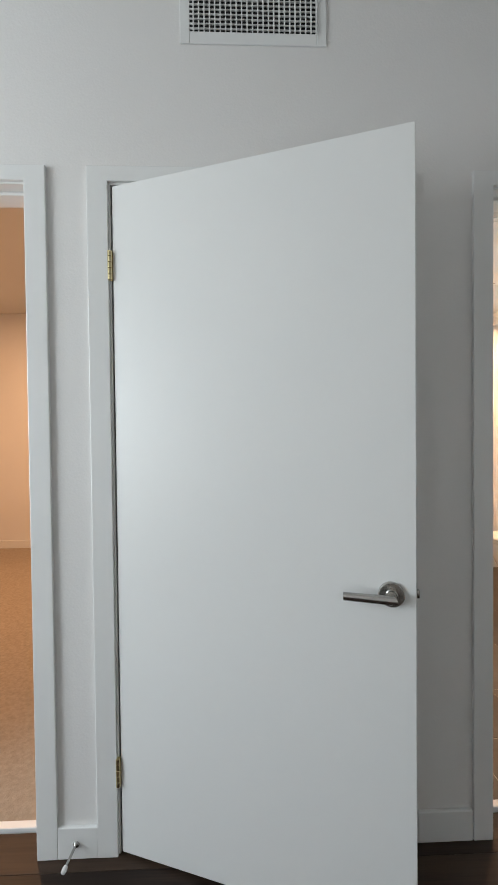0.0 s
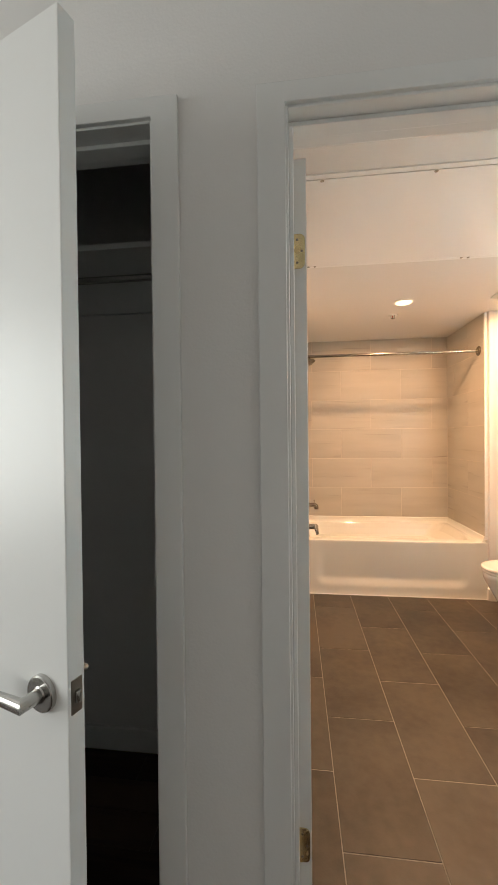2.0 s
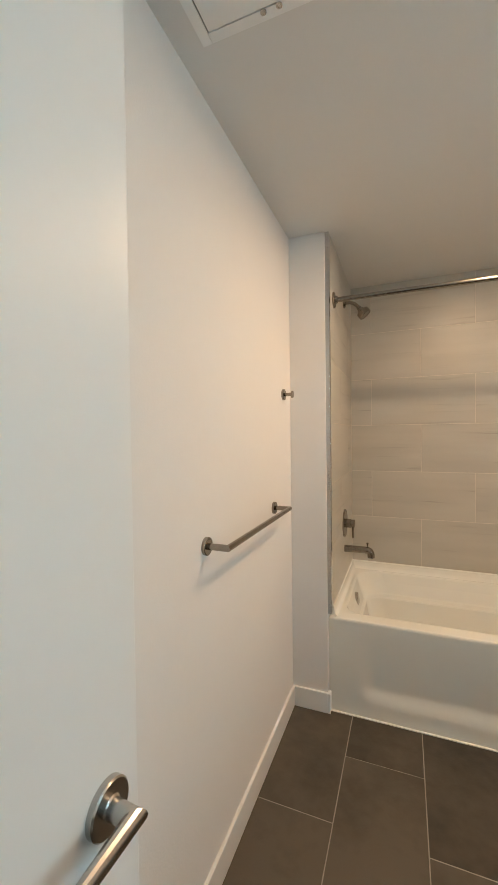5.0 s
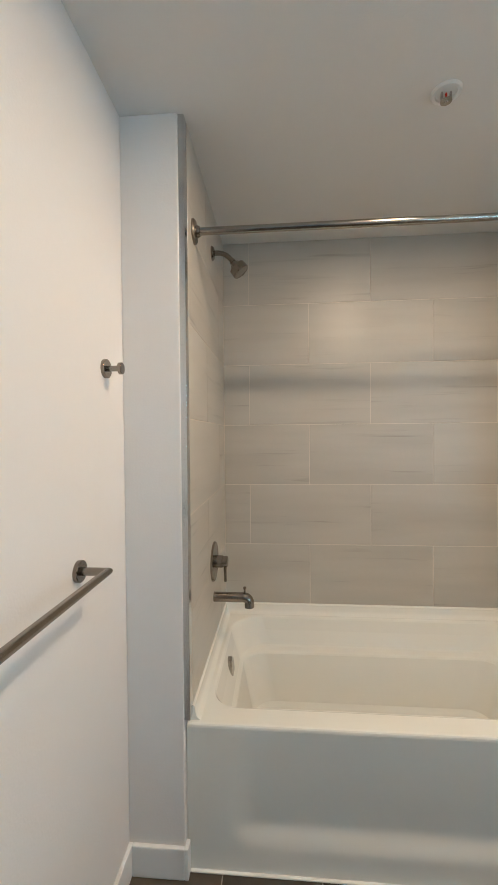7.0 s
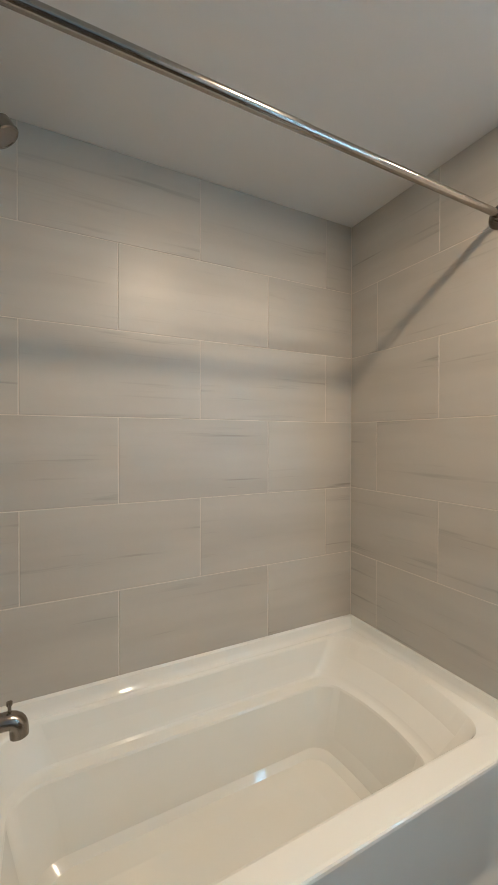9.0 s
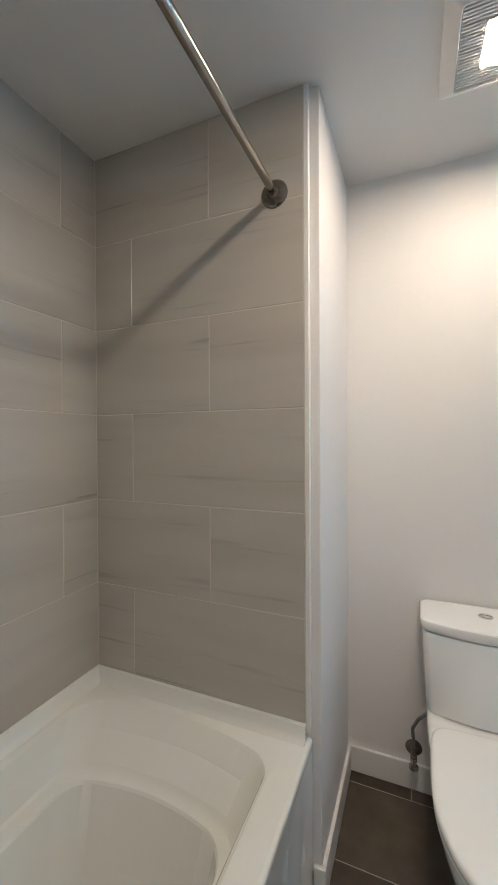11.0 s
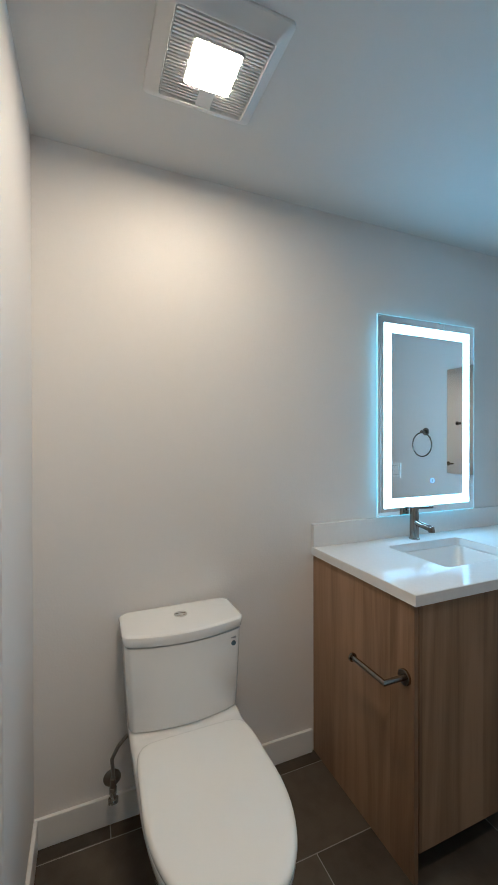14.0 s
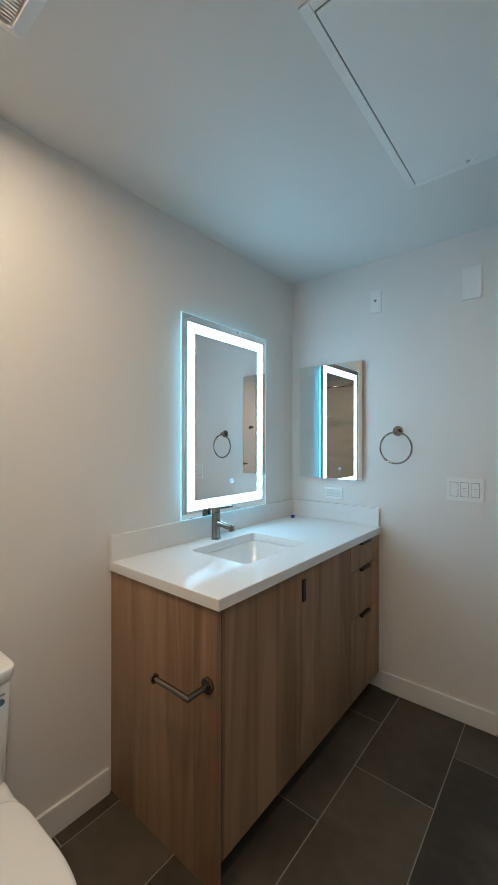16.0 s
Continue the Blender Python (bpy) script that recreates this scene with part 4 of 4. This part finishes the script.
sw = plate("light_switch", 1.153, 1.315, 1.078, 1.192, "white three-gang switch plate with rockers", "light switch")
for k in range(3):
    cx = 1.188 + k * 0.046
    # grey sheet on the cover: shaded outline of the rocker put in as colour
    part("gap_shade", box(B(), cx - 0.0185, cx + 0.0185, YD + 0.0066, YD + 0.0071, 1.0995, 1.1705), M_GREYPLATE, sw)
    rk = part("rocker", box(B(), cx - 0.0165, cx + 0.0165, YD + 0.0062, YD + 0.0100, 1.102, 1.168, 0.001), M_PLATE, sw)
    if k < 2:
        part("slot", box(B(), cx - 0.008, cx + 0.008, YD + 0.0098, YD + 0.0108, 1.128, 1.130), M_GREYPLATE, rk)
        part("slot", box(B(), cx - 0.008, cx + 0.008, YD + 0.0098, YD + 0.0108, 1.140, 1.142), M_GREYPLATE, rk)
ol = plate("wall_outlet", 1.872, 1.988, 1.026, 1.098, "white horizontal duplex wall outlet", "outlet")
for cx in (1.905, 1.955):
    # grey sheet drawn as the shade line around the receptacle
    part("gap_shade", box(B(), cx - 0.0195, cx + 0.0195, YD + 0.0066, YD + 0.0071, 1.0425, 1.0815), M_GREYPLATE, ol)
    rc = part("receptacle", box(B(), cx - 0.018, cx + 0.018, YD + 0.0062, YD + 0.008, 1.044, 1.080, 0.001), M_PLASTIC, ol)
    for dx, dz, w in ((-0.006, 0.006, 0.006), (-0.006, -0.006, 0.006), (0.009, 0.0, 0.004)):
        part("slot", box(B(), cx + dx - w / 2, cx + dx + w / 2, YD + 0.0081, YD + 0.0088, 1.062 + dz - 0.0012, 1.062 + dz + 0.0012), M_BLACK, rc)
s1 = plate("wall_plate", 1.645, 1.706, 2.084, 2.208, "white wall plate with a small sensor", "wall plate")
part("sensor", lathe(B(), (1.676, YD + 0.006, 2.15), (0, 1, 0), [(0, 0.007), (0.004, 0.007), (0.006, 0.004), (0.016, 0.003)], 14), M_STEEL, s1)
plate("wall_plate", 1.163, 1.247, 2.054, 2.206, "blank white wall plate", "wall plate")

# ---- ceiling fittings ----
can = thing("recessed_light", (0.975, -0.318, ZC), "round recessed ceiling light glowing warm", "ceiling light")
part("trim", lathe(B(), (0.975, -0.318, ZC), (0, 0, -1), [(0, 0.074), (0.003, 0.074), (0.006, 0.070), (0.007, 0.060), (0.004, 0.057), (0.0039, 0.001)], 40), M_PLASTIC, can)
part("lens", lathe(B(), (0.975, -0.318, ZC - 0.0045), (0, 0, -1), [(0, 0.056), (0.003, 0.056), (0.0045, 0.048), (0.005, 0.001)], 32), M_LENS, can, "glowing warm white lens")
spk = thing("fire_sprinkler", (0.97, 0.0, ZC), "white recessed ceiling sprinkler with chrome pendant", "sprinkler")
part("escutcheon", lathe(B(), (0.97, 0.0, ZC), (0, 0, -1), [(0, 0.042), (0.003, 0.042), (0.008, 0.037), (0.008, 0.030), (0.001, 0.028)], 32), M_PLASTIC, spk)
part("cup", lathe(B(), (0.97, 0.0, ZC - 0.0005), (0, 0, -1), [(0, 0.0285), (0.0008, 0.0285), (0.001, 0.001)], 28), M_PLASTIC, spk, "white recessed cup")
part("frame_arm", box(B(), 0.955, 0.960, -0.004, 0.004, ZC - 0.026, ZC - 0.001, 0.001), M_STEEL, spk)
part("frame_arm", box(B(), 0.980, 0.985, -0.004, 0.004, ZC - 0.026, ZC - 0.001, 0.001), M_STEEL, spk)
part("bulb", lathe(B(), (0.97, 0, ZC - 0.004), (0, 0, -1), [(0, 0.003), (0.021, 0.003)], 10), mat("red_bulb", (0.4, 0.02, 0.02), 0.2), spk)
part("deflector", lathe(B(), (0.97, 0, ZC - 0.026), (0, 0, -1), [(0, 0.016), (0.0015, 0.016), (0.003, 0.006), (0.006, 0.004)], 18), M_STEEL, spk)
fan = thing("exhaust_fan", (1.79, -0.49, ZC), "white ceiling exhaust fan with glowing square light", "exhaust fan")
FX0, FX1, FY0, FY1 = 1.587, 1.915, -0.642, -0.318
GX0, GX1, GY0, GY1 = 1.627, 1.876, -0.604, -0.355
bm = B()


def fan_ring(d, z):
    """Loop between the outer edge (0) and the grille opening (1)."""
    return rrect(FX0 + (GX0 - FX0) * d, FX1 + (GX1 - FX1) * d, FY0 + (GY0 - FY0) * d, FY1 + (GY1 - FY1) * d, 0.014 - 0.005 * d, ZC - z, 5)


rings(bm, [fan_ring(0, 0), fan_ring(0, 0.005), fan_ring(0.03, 0.0075), fan_ring(0.12, 0.010), fan_ring(0.80, 0.0275), fan_ring(0.90, 0.030), fan_ring(0.945, 0.032), fan_ring(1.0, 0.032), fan_ring(1.03, 0.031), fan_ring(1.04, 0.004)], False, False)
part("cover", bm, M_PLASTIC, fan)
part("backing", box(B(), GX0 + 0.003, GX1 - 0.003, GY0 + 0.003, GY1 - 0.003, ZC - 0.008, ZC - 0.002), M_PLASTIC, fan)
LX0, LX1, LY0, LY1 = 1.689, 1.817, -0.541, -0.415
k = GX0 + 0.012
while k < GX1 - 0.008:
    if LX0 - 0.006 < k < LX1 + 0.006:
        spans = ((GY0 + 0.004, LY0 - 0.004), (LY1 + 0.004, GY1 - 0.004))
    else:
        spans = ((GY0 + 0.004, GY1 - 0.004),)
    for a, b in spans:
        part("slat", box(B(), k - 0.0024, k + 0.0024, a, b, ZC - 0.0285, ZC - 0.014), M_PLASTIC, fan)
    k += 0.0093
bm = B()
rings(bm, [rrect(LX0 - 0.003, LX1 + 0.003, LY0 - 0.003, LY1 + 0.003, 0.009, ZC - 0.010, 4), rrect(LX0 - 0.003, LX1 + 0.003, LY0 - 0.003, LY1 + 0.003, 0.009, ZC - 0.0285, 4),
           rrect(LX0, LX1, LY0, LY1, 0.008, ZC - 0.0285, 4), rrect(LX0, LX1, LY0, LY1, 0.008, ZC - 0.010, 4)], False, False)
part("lens_rim", bm, M_PLASTIC, fan)
part("lens", rings(B(), [rrect(LX0 + 0.0005, LX1 - 0.0005, LY0 + 0.0005, LY1 - 0.0005, 0.008, ZC - 0.012, 4), rrect(LX0 + 0.0005, LX1 - 0.0005, LY0 + 0.0005, LY1 - 0.0005, 0.008, ZC - 0.0290, 4), rrect(LX0 + 0.002, LX1 - 0.002, LY0 + 0.002, LY1 - 0.002, 0.007, ZC - 0.0302, 4)]), M_FANLENS, fan, "glowing warm square lens")
part("name_tab", box(B(), 1.8165, 1.873, -0.506, -0.462, ZC - 0.0305, ZC - 0.026, 0.0008), M_PLASTIC, fan)
ht = thing("access_panel", (0.7, -1.44, ZC), "large white ceiling access panel with screw latches", "access panel")
HXa, HXb, HYa, HYb = 0.072, 1.338, -1.852, -1.020
bm = B()
for a, b, c, d in ((HXa, HXa + 0.026, HYa, HYb), (HXb - 0.026, HXb, HYa, HYb), (HXa + 0.026, HXb - 0.026, HYa, HYa + 0.026), (HXa + 0.026, HXb - 0.026, HYb - 0.026, HYb)):
    box(bm, a, b, c, d, ZC - 0.005, ZC, 0.0012)
part("frame", bm, M_TRIM, ht)
# dark sheet that colours in the shade of the slot around the panel
part("gap_shade", box(B(), HXa + 0.025, HXb - 0.025, HYa + 0.025, HYb - 0.025, ZC - 0.0012, ZC - 0.0002), M_DARK, ht)
part("panel", box(B(), HXa + 0.0295, HXb - 0.0295, HYa + 0.0295, HYb - 0.0295, ZC - 0.006, ZC - 0.0013, 0.001), M_TRIM, ht)
for x, y in ((0.268, HYa + 0.035), (0.697, HYa + 0.035), (1.126, HYa + 0.035), (0.240, HYb - 0.022), (0.278, HYb - 0.022), (1.095, HYb - 0.022), (1.133, HYb - 0.022)):
    part("latch", lathe(B(), (x, y, ZC - 0.006), (0, 0, -1), [(0, 0.0075), (0.0015, 0.0075), (0.002, 0.004), (0.0012, 0.003), (0.0013, 0.0005)], 14), M_STEEL, ht)

# ---- hall wall: air grilles, door stop ----
rt = thing("return_grille", (0.52, YH, 2.6), "white framed return air grille with dark filter", "air grille")
RX0, RX1, RZ0, RZ1 = 0.217, 0.83, 2.416, 2.772
bm = B()
for o0, o1, y in ((0.0, 0.046, 0.012), (0.0, 0.010, 0.016)):
    for a, b, c, d in ((RX0 + o0, RX0 + o1, RZ0, RZ1), (RX1 - o1, RX1 - o0, RZ0, RZ1), (RX0 + o1, RX1 - o1, RZ0 + o0, RZ0 + o1), (RX0 + o1, RX1 - o1, RZ1 - o1, RZ1 - o0)):
        box(bm, a, b, YH - y, YH, c, d, 0.0015)
part("frame", bm, M_TRIM, rt)
part("filter", box(B(), RX0 + 0.046, RX1 - 0.046, YH - 0.003, YH - 0.0005, RZ0 + 0.046, RZ1 - 0.046), M_FILTER, rt)
z = RZ0 + 0.052
while z < RZ1 - 0.05:
    bm = box(B(), RX0 + 0.046, RX1 - 0.046, -0.006, 0.006, -0.0008, 0.0008)
    for v in bm.verts:
        y, zz = v.co.y, v.co.z
        v.co.y, v.co.z = YH - 0.009 + y * 0.6 - zz, z + y * 0.8 + zz
    part("slat", bm, M_FILTER, rt)
    z += 0.0125
su = thing("supply_grille", (-0.61, YH, 2.62), "white supply air grille with square mesh", "air grille")
UX0, UX1, UZ0, UZ1 = -0.842, -0.388, 2.532, 2.735
bm = B()
for a, b, c, d in ((UX0, UX0 + 0.030, UZ0, UZ1), (UX1 - 0.030, UX1, UZ0, UZ1), (UX0 + 0.03, UX1 - 0.03, UZ0, UZ0 + 0.036), (UX0 + 0.03, UX1 - 0.03, UZ1 - 0.036, UZ1)):
    box(bm, a, b, YH - 0.006, YH, c, d, 0.002)
part("frame", bm, M_TRIM, su)
part("backing", box(B(), UX0 + 0.03, UX1 - 0.03, YH - 0.0015, YH - 0.0004, UZ0 + 0.036, UZ1 - 0.036), M_BLACK, su)
x = UX0 + 0.042
while x < UX1 - 0.03:
    part("bar", box(B(), x - 0.0018, x + 0.0018, YH - 0.012, YH - 0.006, UZ0 + 0.034, UZ1 - 0.034), M_TRIM, su)
    x += 0.0165
z = UZ0 + 0.046
while z < UZ1 - 0.036:
    part("blade", box(B(), UX0 + 0.028, UX1 - 0.028, YH - 0.0055, YH - 0.002, z - 0.0018, z + 0.0018), M_TRIM, su)
    z += 0.0145
ds = thing("door_stop", (-1.20, YH, 0.05), "steel rod door stop with white rubber tip", "door stop")
part("rod", lathe(B(), (-1.197, YH - BT, 0.050), (-0.12, -1, -0.1), [(0, 0.011), (0.004, 0.010), (0.010, 0.0042), (0.062, 0.0038)], 14), M_STEEL, ds)
part("tip", lathe(B(), V((-1.197, YH - BT, 0.050)) + V((-0.12, -1, -0.1)).normalized() * 0.060, (-0.12, -1, -0.1), [(0, 0.0065), (0.008, 0.0075), (0.016, 0.0065), (0.018, 0.002)], 14), M_PLASTIC, ds)

# ---- closet fittings ----
shf = thing("closet_shelf", (-0.7, -1.9, 2.04), "white painted closet shelf on wall cleats", "shelf")
part("board", box(B(), -1.219, -0.151, -2.07, CB, 2.032, 2.052, 0.002), M_TRIM, shf)
part("cleat", box(B(), -1.219, -0.151, CB - 0.019, CB, 1.90, 2.031, 0.002), M_TRIM, shf)
part("cleat", box(B(), -0.169, -0.151, -2.06, CB - 0.020, 1.90, 2.031, 0.002), M_TRIM, shf)
cr = thing("closet_rod", (-0.7, -2.0, 1.955), "polished steel clothes rod under the shelf", "clothes rod")
part("bar", tube(B(), [(-1.21, -2.0, 1.955), (-0.180, -2.0, 1.955)], 0.013, 16), M_STEEL, cr)
part("socket", lathe(B(), (-0.170, -2.0, 1.955), (-1, 0, 0), [(0, 0.026), (0.004, 0.026), (0.006, 0.018), (0.03, 0.016)], 20), M_DARKMETAL, cr)

# ---- floor tiles, wall tiles and planks ----
cache = {}


def piece_mesh(name, sx, sy, sz, material, bevel):
    """Slab centred on its face, with softened edges."""
    key = (name, round(sx, 4), round(sy, 4), round(sz, 4))
    if key not in cache:
        bm = box(B(), -sx / 2, sx / 2, -sy / 2, sy / 2, -sz / 2, sz / 2, bevel, 1)
        cache[key] = finish(bm, name, material, False)
    return cache[key]


def piece(name, x0, x1, y0, y1, z0, z1, material, parent, bevel=0.0012):
    o = new(name, piece_mesh(name, x1 - x0, y1 - y0, z1 - z0, material, bevel))
    o.location = ((x0 + x1) / 2, (y0 + y1) / 2, (z0 + z1) / 2)
    o.parent = parent
    return o


rng = random.Random(4)
G, GW = 0.0034, 0.0030
col = 0
x = 0.296 - 0.311
while x < XW:
    xa, xb = max(x, 0.001), min(x + 0.311, XW - 0.001)
    y = (-0.860 if col % 2 else -0.549) + 0.622 * 2
    while y > -2.40:
        ya, yb = max(y - 0.622, -2.385), min(y, 0.1)
        if yb - ya > 0.01:
            h = rng.uniform(-0.0005, 0.0005)
            piece("tile", xa + G / 2, xb - G / 2, ya + G / 2, yb - G / 2, -0.006, FZ + h, M_FTILE, floor_bath)
        y -= 0.622
    x += 0.311
    col += 1
# wall tiles
ROW, Z0 = 0.3065, 0.526
gr = solid("tile_bed_north", box(B(), XL - 0.019, XR + 0.021, YB + 0.0013, YB + 0.0118, 0.49, ZC - 0.001), M_GROUT, "pale grout bed behind the wall tiles", "wall")
gl = solid("tile_bed_west", box(B(), 0.1802, XL - 0.0013, 0.040, YB + 0.0012, 0.49, ZC - 0.001), M_GROUT, "pale grout bed behind the wall tiles", "wall")
ge = solid("tile_bed_east", box(B(), XR + 0.0013, XR + 0.0218, 0.040, YB + 0.0012, 0.49, ZC - 0.001), M_GROUT, "pale grout bed behind the wall tiles", "wall")
for r in range(6):
    z0, z1 = Z0 + r * ROW, (Z0 + (r + 1) * ROW if r < 5 else ZC + GW / 2 - 0.0006)
    cuts = [XL] + ([0.636, 1.246] if r % 2 == 0 else [0.332, 0.942, 1.552]) + [XR]
    for a, b in zip(cuts, cuts[1:]):
        piece("tile", a + GW / 2, b - GW / 2, YB, YB + 0.009, z0 + GW / 2, z1 - GW / 2, M_TILE, gr)
    cut = 0.352 if r % 2 else 0.658
    for a, b in ((0.041, cut), (cut, YB)):
        piece("tile", XL - 0.009, XL, a + GW / 2, b - GW / 2, z0 + GW / 2, z1 - GW / 2, M_TILE, gl)
        piece("tile", XR, XR + 0.009, a + GW / 2, b - GW / 2, z0 + GW / 2, z1 - GW / 2, M_TILE, ge)
solid("tile_trim", box(B(), 0.1805, XL - 0.0005, 0.006, 0.0395, 0.50, ZC - 0.001, 0.001), M_EDGETRIM, "satin metal edge trim beside the wall tiles", "trim")
# same metal trim as the west one; its pale reflection is put in as white
solid("tile_trim", box(B(), XR + 0.0005, XR + 0.0215, 0.028, 0.0395, 0.50, ZC - 0.001, 0.001), M_TRIM, "slim edge trim coloured white for the light it reflects", "trim")
# hall planks
y = HY0
k = 0
while y < CB:
    x = HX0 - rng.uniform(0, 1.2)
    y1 = min(y + 0.127, CB)
    while x < HX1:
        xa, xb = max(x, HX0), min(x + 1.22, HX1)
        lim = xb
        if y1 > -2.395:
            xa, lim = max(xa, -1.22), min(xb, -0.15)
        if lim - xa > 0.02:
            piece("plank", xa + 0.0006, lim - 0.0006, y + 0.0006, y1 - 0.0006, -0.012, 0.0, M_PLANK, floor_hall, 0.0008)
        x += 1.22
    y += 0.127
    k += 1
